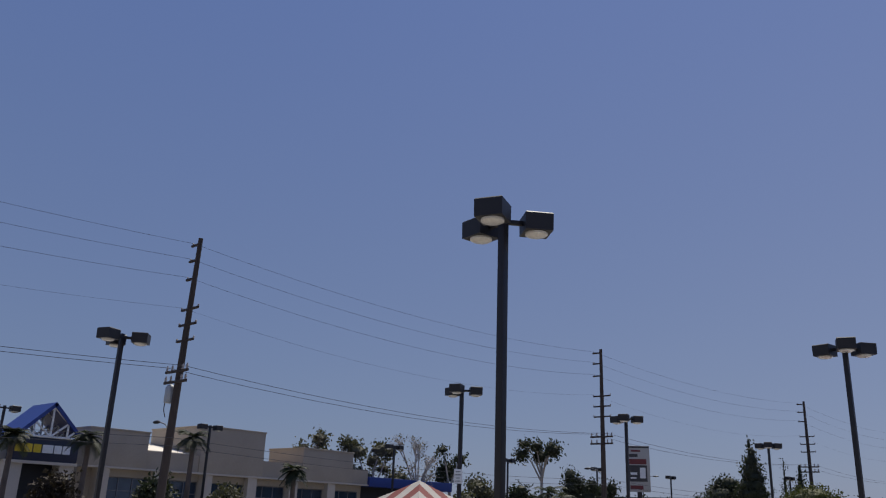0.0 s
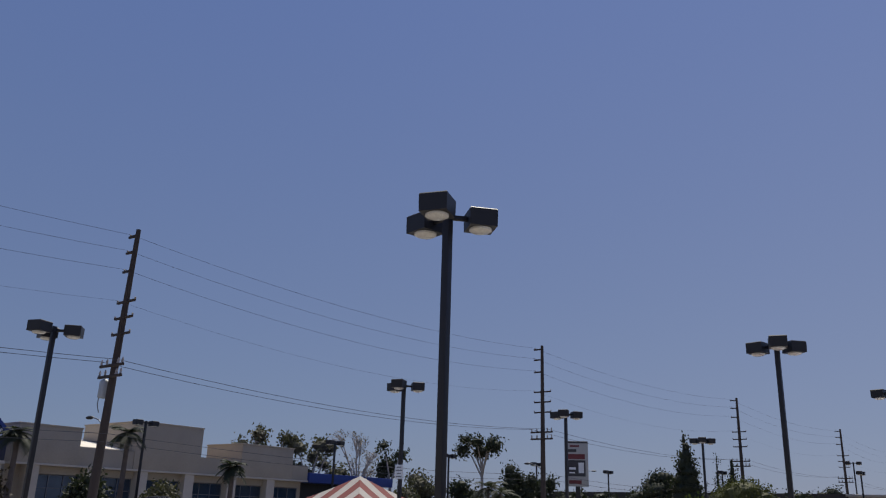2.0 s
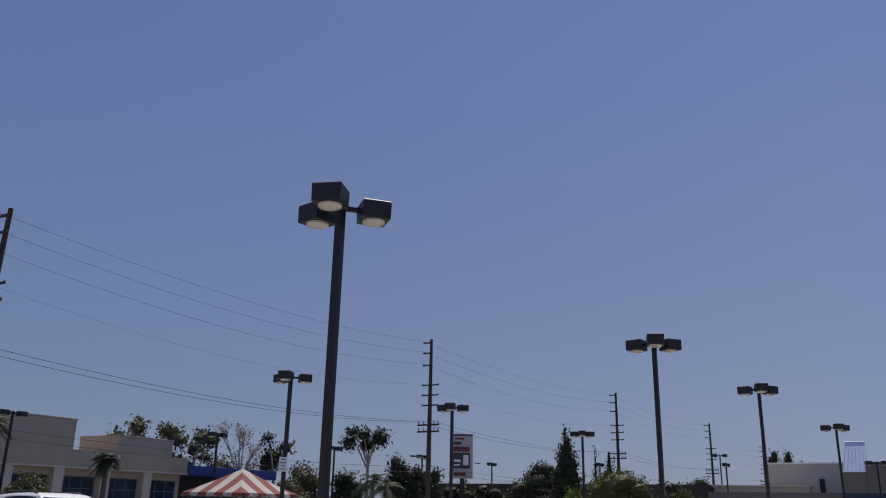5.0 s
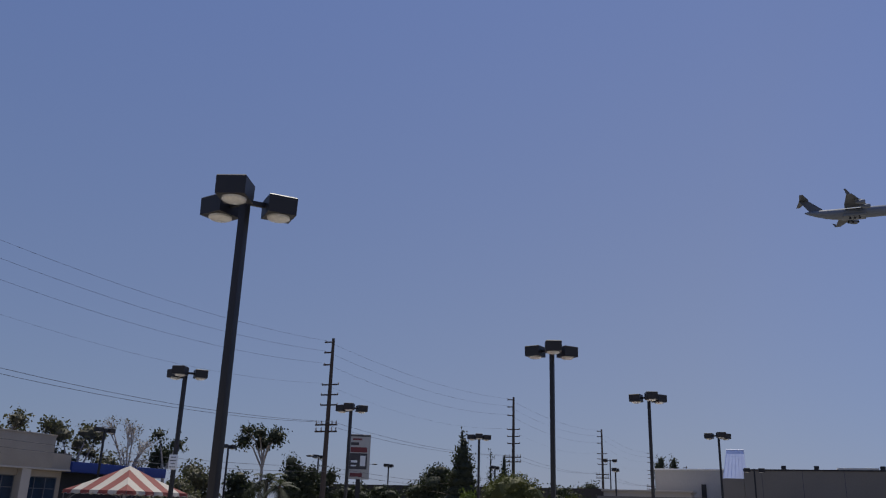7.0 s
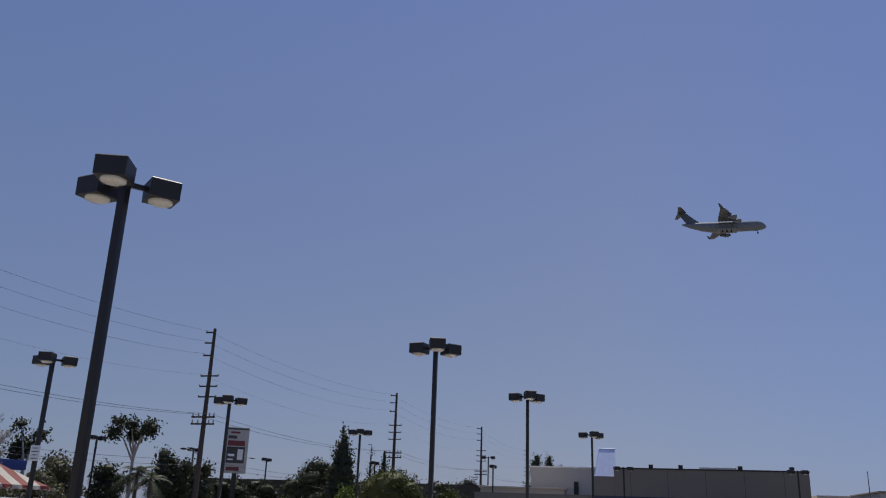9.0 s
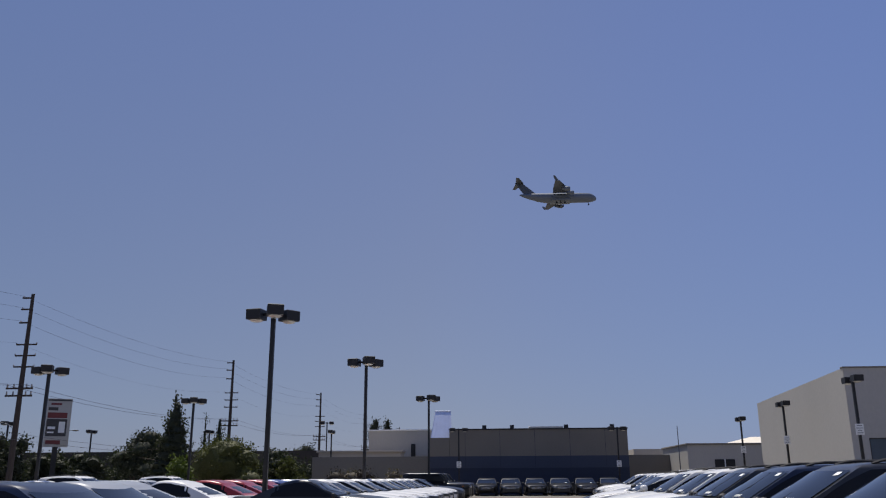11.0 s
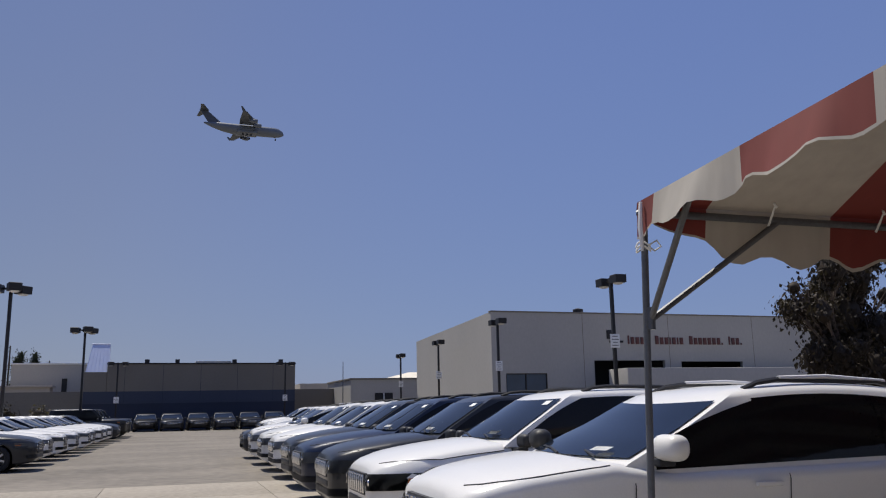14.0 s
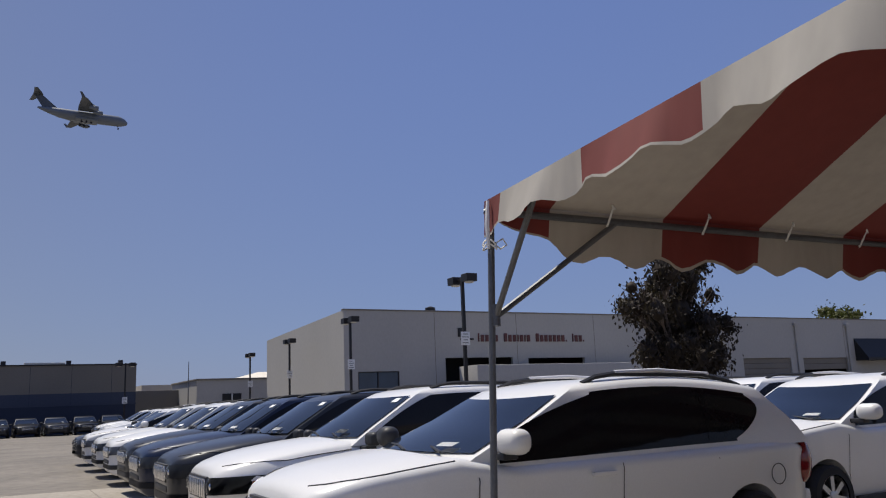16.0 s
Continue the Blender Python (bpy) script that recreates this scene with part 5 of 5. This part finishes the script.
# gum trees behind the dealership
for az, el, dist, spread, zb, nb, r, n, lf, sd_n in (
    (51.2, 5.2, 96, 3.4, 4.6, 9, 1.0, 1500, "olive", 3), (49.0, 4.9, 98, 1.6, 4.6, 5, 0.9, 800, "olive", 4), (46.7, 4.2, 95, 2.6, 4.0, 8, 1.0, 1300, "olive", 5), (45.5, 3.3, 95, 2.0, 3.6, 5, 0.9, 800, "olive", 6),
    (41.4, 4.8, 92, 1.4, 4.5, 5, 1.0, 1100, "dark", 7), (35.3, 4.95, 100, 2.4, 7.2, 7, 1.1, 1500, "dark", 8)):
    x, y = at(az, dist)
    zt = zed(el, dist)
    tree("gum_tree", "tall gum tree with sparse clumped olive foliage", x, y, zb, 0.24, [(bx, by, bz, a, b, c) for bx, by, bz, a, b, c in rand_blobs(sd_n, nb, spread, zb + 0.8, zt - 0.15, r)], n, 0.36, lf, "palebark", sd_n, 0.4, "gum trees", hollow=0.25, core=0.82)
# bare pale tree
x, y = at(43.6, 88)
tree("bare_tree", "nearly leafless pale tree with fine branches", x, y, 3.6, 0.2, rand_blobs(21, 12, 2.6, 4.8, 9.0, 1.3), 520, 0.2, "dry", "palebark", 21, 0.2, twigs=9, core=0)
# shrubs and dark trees along the street
for az, el, dist, rad, lf, sd_n, nm, lb in (
    (39.4, 2.6, 74, 1.7, "olive", 31, "street_tree", "bushy olive-green street tree"), (33.4, 3.35, 84, 1.3, "dark", 32, "street_tree", "dark green upright street tree"), (32.4, 2.7, 84, 1.2, "dark", 33, "street_tree", "dark green street tree"),
    (31.2, 2.5, 86, 1.3, "dark", 34, "street_tree", "dark green street tree"), (36.5, 2.2, 80, 1.5, "dark", 35, "street_tree", "dark green bushy street tree"), (24.2, 2.9, 92, 2.2, "dark", 36, "conifer", "dark green dense conifer"), (22.8, 3.1, 90, 2.1, "dark", 37, "conifer", "dark green dense conifer"),
    (15.3, 1.9, 80, 1.7, "dark", 38, "street_tree", "rounded dark green tree"), (13.6, 2.2, 125, 2.4, "dark", 39, "street_tree", "far dark tree beyond the wall"), (21.6, 1.25, 72, 0.9, "bright", 40, "shrub", "bright yellow-green shrub in the verge"), (14.4, 1.2, 78, 1.0, "green", 41, "shrub", "green clipped shrub by the wall"),
    (8.75, 4.0, 140, 1.0, "dark", 42, "street_tree", "far dark tree beyond the pale building"), (8.0, 4.0, 140, 0.9, "dark", 43, "street_tree", "far dark tree beyond the pale building"), (40.5, 1.5, 66, 1.5, "olive", 44, "shrub", "yellowish shrub beside the road"),
    (27.0, 1.6, 95, 2.0, "dark", 45, "street_tree", "dark hedge-like tree before the wall"), (29.2, 1.7, 95, 1.8, "dark", 46, "street_tree", "dark hedge-like tree before the wall"), (60.5, 1.6, 54, 1.1, "dark", 47, "shrub", "dark shrub before the dealership"), (56.0, 1.2, 56, 0.9, "olive", 48, "shrub", "olive shrub before the dealership"), (66.5, 1.5, 53, 1.0, "red", 49, "shrub", "reddish shrub before the entrance")):
    x, y = at(az, dist)
    zt = zed(el, dist)
    z0 = 0.6 if nm == "shrub" else zt * 0.25
    bl = [(random.Random(sd_n * 9 + i).uniform(-0.6, 0.6) * rad, random.Random(sd_n * 7 + i).uniform(-0.5, 0.5) * rad, z0 + (zt - z0) * (0.2 + 0.62 * i / 5), rad * (1.05 - 0.1 * i), rad * (1.0 - 0.1 * i), max((zt - z0) * 0.22, 0.4)) for i in range(6)]
    tree(nm, lb, x, y, max(z0, 0.5), 0.16, bl, 4200, 0.26, lf, seed=sd_n, group="street trees")
# cypress
x, y = at(21.9, 88)
zt = zed(5.1, 88)
tree("cypress", "tall pointed dark cypress", x, y, 2.0, 0.25, [(0.1 * math.sin(i * 2.4), 0.1 * math.cos(i * 2.1), 1.4 + (zt - 1.6) * i / 10, max(2.9 * (1 - i / 10.5) ** 0.9, 0.16), max(2.8 * (1 - i / 10.5) ** 0.8, 0.16), 0.95) for i in range(11)], 8000, 0.26, "dark", seed=51, droop=-0.8)
x, y = at(19.1, 95)
zt = zed(3.75, 95)
tree("conifer", "dark pointed conifer behind a round tree", x, y, 2.0, 0.2, [(0, 0, 2.0 + (zt - 2.4) * i / 6, max(1.3 * (1 - i / 6.6), 0.18), max(1.2 * (1 - i / 6.6), 0.18), 0.9) for i in range(7)], 1500, 0.26, "dark", seed=52, droop=-0.6)
x, y = at(20.0, 96)
tree("conifer", "thin dark pointed conifer", x, y, 2.5, 0.12, [(0, 0, 3.0 + 4.9 * i / 6, 0.35 * (1 - i / 8), 0.3 * (1 - i / 8), 0.6) for i in range(7)], 500, 0.2, "dark", seed=53)
# round tree
x, y = at(18.6, 76)
tree("round_tree", "broad rounded green tree", x, y, 1.4, 0.22, [(0, 0, 2.9, 2.3, 2.0, 2.0), (-1.2, 0, 2.3, 1.6, 1.4, 1.4), (1.3, 0, 2.1, 1.6, 1.4, 1.4), (0.2, -0.4, 3.6, 1.7, 1.4, 1.3), (-0.9, 0.2, 3.2, 1.8, 1.5, 1.4), (1.2, 0.2, 3.0, 1.7, 1.5, 1.4)], 16000, 0.2, "green", seed=55, hollow=0.75, core=0.9)
# brown shrubs along the back wall
for i, (az, dist, rad, lf) in enumerate(((11.2, 74, 1.0, "red"), (10.2, 75, 1.1, "dry"), (9.4, 74, 0.8, "red"), (7.4, 75.5, 0.7, "dry"), (16.8, 73, 1.0, "green"))):
    x, y = at(az, dist)
    tree("shrub", "brownish dry shrub by the boundary wall", x, y, 0.5, 0.07, [(0, 0, 1.3, rad, rad * 0.8, 1.1), (rad * 0.5, 0, 1.0, rad * 0.8, rad * 0.7, 0.8), (-rad * 0.6, 0, 1.1, rad * 0.7, rad * 0.6, 0.9)], 900, 0.2, lf, seed=60 + i, group="wall shrubs")
# tree before the warehouse
x, y = at(-44.6, 36)
gt = random.Random(5)
tb = []
for i in range(34):
    a, q = gt.uniform(0, 6.28), gt.random() ** 0.5
    z = gt.uniform(2.6, 7.4)
    wd = 2.45 * math.sin(math.pi * min(max((z - 1.2) / 7.2, 0.05), 0.95)) ** 0.6
    r = gt.uniform(0.38, 0.75)
    tb.append((wd * q * math.cos(a), wd * q * math.sin(a) * 0.8, z, r, r, r * 1.25))
tb += [(0.1, 0, 4.6, 1.2, 1.0, 1.6), (2.5, 0.1, 3.1, 0.5, 0.5, 0.7), (2.2, 0, 5.6, 0.4, 0.4, 0.5), (-2.2, 0, 5.8, 0.4, 0.4, 0.4)]
tree("street_tree", "dark tree with drooping reddish-green leaves", x, y, 2.6, 0.2, tb, 15000, 0.18, "red", seed=71, droop=1.6, hollow=0.0, twigs=6, core=0.6)
x, y = at(-54.6, 98)
tree("gum_tree", "far dark tree beyond the warehouse roof", x, y, 6.0, 0.3, rand_blobs(72, 12, 3.4, 7.0, 9.6, 1.3), 2600, 0.32, "green", seed=72)


def palm(x, y, h, cr, nf, seed, label):
    e = thing("palm_tree", label, "palm", pose(x, y, 0), "palms")
    g = random.Random(seed)
    bm = B()
    tube(bm, [(0, 0, 0), (0.05, 0, h * 0.4), (0.02, 0.04, h * 0.8), (0, 0, h)], [0.24, 0.17, 0.15, 0.17], 10)
    part("trunk", bm, M["bark"], e)
    for i in range(nf):
        a, el = 2 * math.pi * i / nf + g.uniform(-0.2, 0.2), g.uniform(-0.7, 1.2)
        out = Vector((math.cos(a), math.sin(a), 0))
        side = Vector((-math.sin(a), math.cos(a), 0))
        L = cr * g.uniform(0.8, 1.1)
        pts = [Vector((0, 0, h)) + out * (L * t * math.cos(el * (1 - 0.5 * t))) + Vector((0, 0, L * (math.sin(el) * t - 0.55 * t * t))) for t in lin(0, 1, 9)]
        bm = B()
        tube(bm, pts, [0.03 - 0.0028 * j for j in range(9)], 4)
        for j in range(2, 9):
            for s in (-1, 1):
                for q in (0, 0.5):
                    p = pts[j].lerp(pts[j - 1], q)
                    tip = p + side * s * (L * 0.32 * math.sin(math.pi * (j - q) / 9.5) + 0.06) + (pts[j] - pts[j - 1]) * 0.9 - Vector((0, 0, 0.12 * L))
                    w2 = (pts[j] - pts[j - 1]).normalized() * 0.05
                    bm.faces.new([bm.verts.new(v) for v in (p - w2, p + w2, tip)])
        part("frond", bm, LEAF["palm"], e)


for az, el, dist, cr, nf, sd_n, lb in ((58.6, 4.55, 57, 1.15, 30, 81, "fan palm with a ragged grey-green crown"), (51.9, 2.75, 58, 1.0, 30, 82, "short fan palm before the dealership"), (64.9, 4.2, 55, 1.1, 30, 83, "fan palm beside the entrance tower"), (69.2, 4.0, 56, 1.1, 30, 84, "fan palm beside the entrance tower"), (34.9, 2.0, 76, 1.9, 22, 85, "feather palm with drooping fronds"), (34.0, 1.6, 74, 1.6, 18, 86, "feather palm with drooping fronds")):
    x, y = at(az, dist)
    palm(x, y, zed(el, dist) - 0.2 * cr, cr, nf, sd_n, lb)


# thick dark growth before the sound wall
g0 = random.Random(90)
hb = [(-57 + 1.15 * i + g0.uniform(-0.5, 0.5), 97 - 0.30 * i + g0.uniform(-1, 1), g0.uniform(1.0, 2.4), g0.uniform(1.0, 1.7), 1.2, g0.uniform(1.0, 1.7)) for i in range(34)]
me = leaf_mesh("hedge", hb, 20000, 0.3, 90, hollow=0.5)
me.materials.append(LEAF["dark"])
tagged(new("hedge", me), "thick dark green growth along the wall", "hedge", kind="stuff")


# ---- transport aircraft on approach ----
def aircraft():
    x, y = at(-4.3, 535)
    m = pose(x, y, zed(18.95, 535), -4.5, -1.2, 6)
    e = thing("transport_aircraft", "grey four-engined military transport aircraft with lowered wheels", "aircraft", m)
    bm, rows = B(), []
    for px, r, zc in ((26.5, 0.15, -0.9), (26.2, 0.9, -0.8), (25.2, 1.8, -0.5), (23.5, 2.7, -0.2), (21, 3.3, 0), (12, 3.43, 0), (-8, 3.43, 0), (-14, 2.9, 0.6), (-20, 1.9, 1.5), (-24, 1.0, 2.2), (-26, 0.4, 2.6)):
        rows.append(ring(bm, Vector((px, 0, zc)), Vector((0, 1, 0)), Vector((0, 0, 1)), r, 20))
    for a, b in zip(rows, rows[1:]):
        bridge(bm, a, b)
    bm.faces.new(rows[0]), bm.faces.new(rows[-1])
    part("fuselage", bm, M["plane_grey"], e)
    bm = B()
    box(bm, -5, 8, -3.9, 3.9, -3.2, -1.2, 0.8)
    part("gear_fairing", bm, M["plane_grey"], e)

    def slab(bm, pts, th):
        up = [bm.verts.new(Vector(p) + Vector(t)) for p, t in zip(pts, th)]
        dn = [bm.verts.new(Vector(p) - Vector(t)) for p, t in zip(pts, th)]
        bm.faces.new(up), bm.faces.new(dn), bridge(bm, up, dn)

    for s in (-1, 1):
        bm = B()
        slab(bm, [(9.5, s * 2.5, 3.3), (-2.5, s * 24.5, 2.0), (-5.5, s * 24.8, 2.0), (-4.5, s * 9, 2.6), (-3.5, s * 2.5, 3.0)], [(0, 0, 0.55), (0, 0, 0.15), (0, 0, 0.1), (0, 0, 0.2), (0, 0, 0.25)])
        wg = part("wing", bm, M["plane_dark"], e)
        bm = B()
        slab(bm, [(-3.2, s * 24.6, 2.0), (-5.6, s * 24.9, 2.0), (-6.8, s * 26.0, 4.9), (-5.6, s * 25.9, 4.9)], [(0, 0.12, 0)] * 4)
        part("winglet", bm, M["plane_dark"], wg)
        for yy, px in ((8.0, 8.2), (15.0, 4.3)):
            bm = B()
            rr = [ring(bm, Vector((px + dx, s * yy, 0.4)), Vector((0, 1, 0)), Vector((0, 0, 1)), r, 16) for dx, r in ((1.5, 1.25), (1.2, 1.4), (-0.5, 1.45), (-2.3, 1.1), (-3.8, 0.55))]
            for a, b in zip(rr, rr[1:]):
                bridge(bm, a, b)
            bm.faces.new(rr[0]), bm.faces.new(rr[-1])
            eng = part("engine", bm, M["plane_grey"], e)
            bm = B()
            slab(bm, [(px + 0.5, s * yy, 1.6), (px - 3.5, s * yy, 1.5), (px - 5.5, s * yy, 2.7), (px - 2.0, s * yy, 2.9)], [(0, 0.15, 0)] * 4)
            part("pylon", bm, M["plane_grey"], eng)
        bm = B()
        slab(bm, [(-22.8, s * 0.2, 11.4), (-27.2, s * 9.8, 11.0), (-29.2, s * 9.8, 11.0), (-28.2, s * 0.2, 11.3)], [(0, 0, 0.25), (0, 0, 0.1), (0, 0, 0.08), (0, 0, 0.15)])
        part("tailplane", bm, M["plane_dark"], e)
        for px in (-1.5, 1.2, 4.0):
            bm, rs = lathe(B(), [(0.1, 0), (0.62, 0), (0.65, 0.1), (0.65, 0.6), (0.62, 0.7), (0.1, 0.7)], 14, "y", (px, s * 3.3 - 0.35, -4.6))
            bm.faces.new(rs[0]), bm.faces.new(rs[-1])
            tube(bm, [(px, s * 3.0, -2.8), (px, s * 3.2, -4.6)], 0.18, 6)
            part("main_wheel", bm, M["rubber"], e)
    bm = B()
    slab(bm, [(-14.0, 0, 2.6), (-24.0, 0, 11.6), (-28.6, 0, 11.6), (-22.8, 0, 2.6)], [(0, 0.45, 0), (0, 0.25, 0), (0, 0.15, 0), (0, 0.25, 0)])
    part("fin", bm, M["plane_dark"], e)
    bm = B()
    tube(bm, [(20.5, 0, -3.0), (20.8, 0, -5.0)], 0.16, 6)
    for s in (-1, 1):
        lathe(bm, [(0.05, -0.15), (0.5, -0.15), (0.52, 0.15), (0.05, 0.15)], 12, "y", (20.8, s * 0.35, -5.0))
    part("nose_wheel", bm, M["rubber"], e)
    bm = B()
    quadpatch(bm, lambda a, t: (25.0 - 2.1 * t, (1.75 + 0.8 * t) * math.sin(a), -0.3 + (1.95 + 0.95 * t) * math.cos(a)), lin(-1.1, 1.1, 9), lin(0, 0.7, 3))
    part("cockpit_window", bm, CARGLASS, e)
    return e


aircraft()

# ---- concrete slabs of the aisle ----
slabs = thing("pavement_slabs", "pale worn concrete slabs in the driving aisle", "pavement", kind="structure")
sm = {}
for i in range(-3, 3):
    for j in range(6):
        x0, y0 = -8.3 + 3.05 * i + 4.3, 1.3 + 2.9 * j
        if "slab" not in sm:
            bm = B()
            box(bm, 0.008, 3.042, 0.008, 2.892, -0.1, 0.008, 0.004)
            sm["slab"] = solid("slab", bm, M["concrete"])
        ob = new("slab", sm["slab"])
        ob.parent = slabs
        ob.location = (x0, y0, 0)
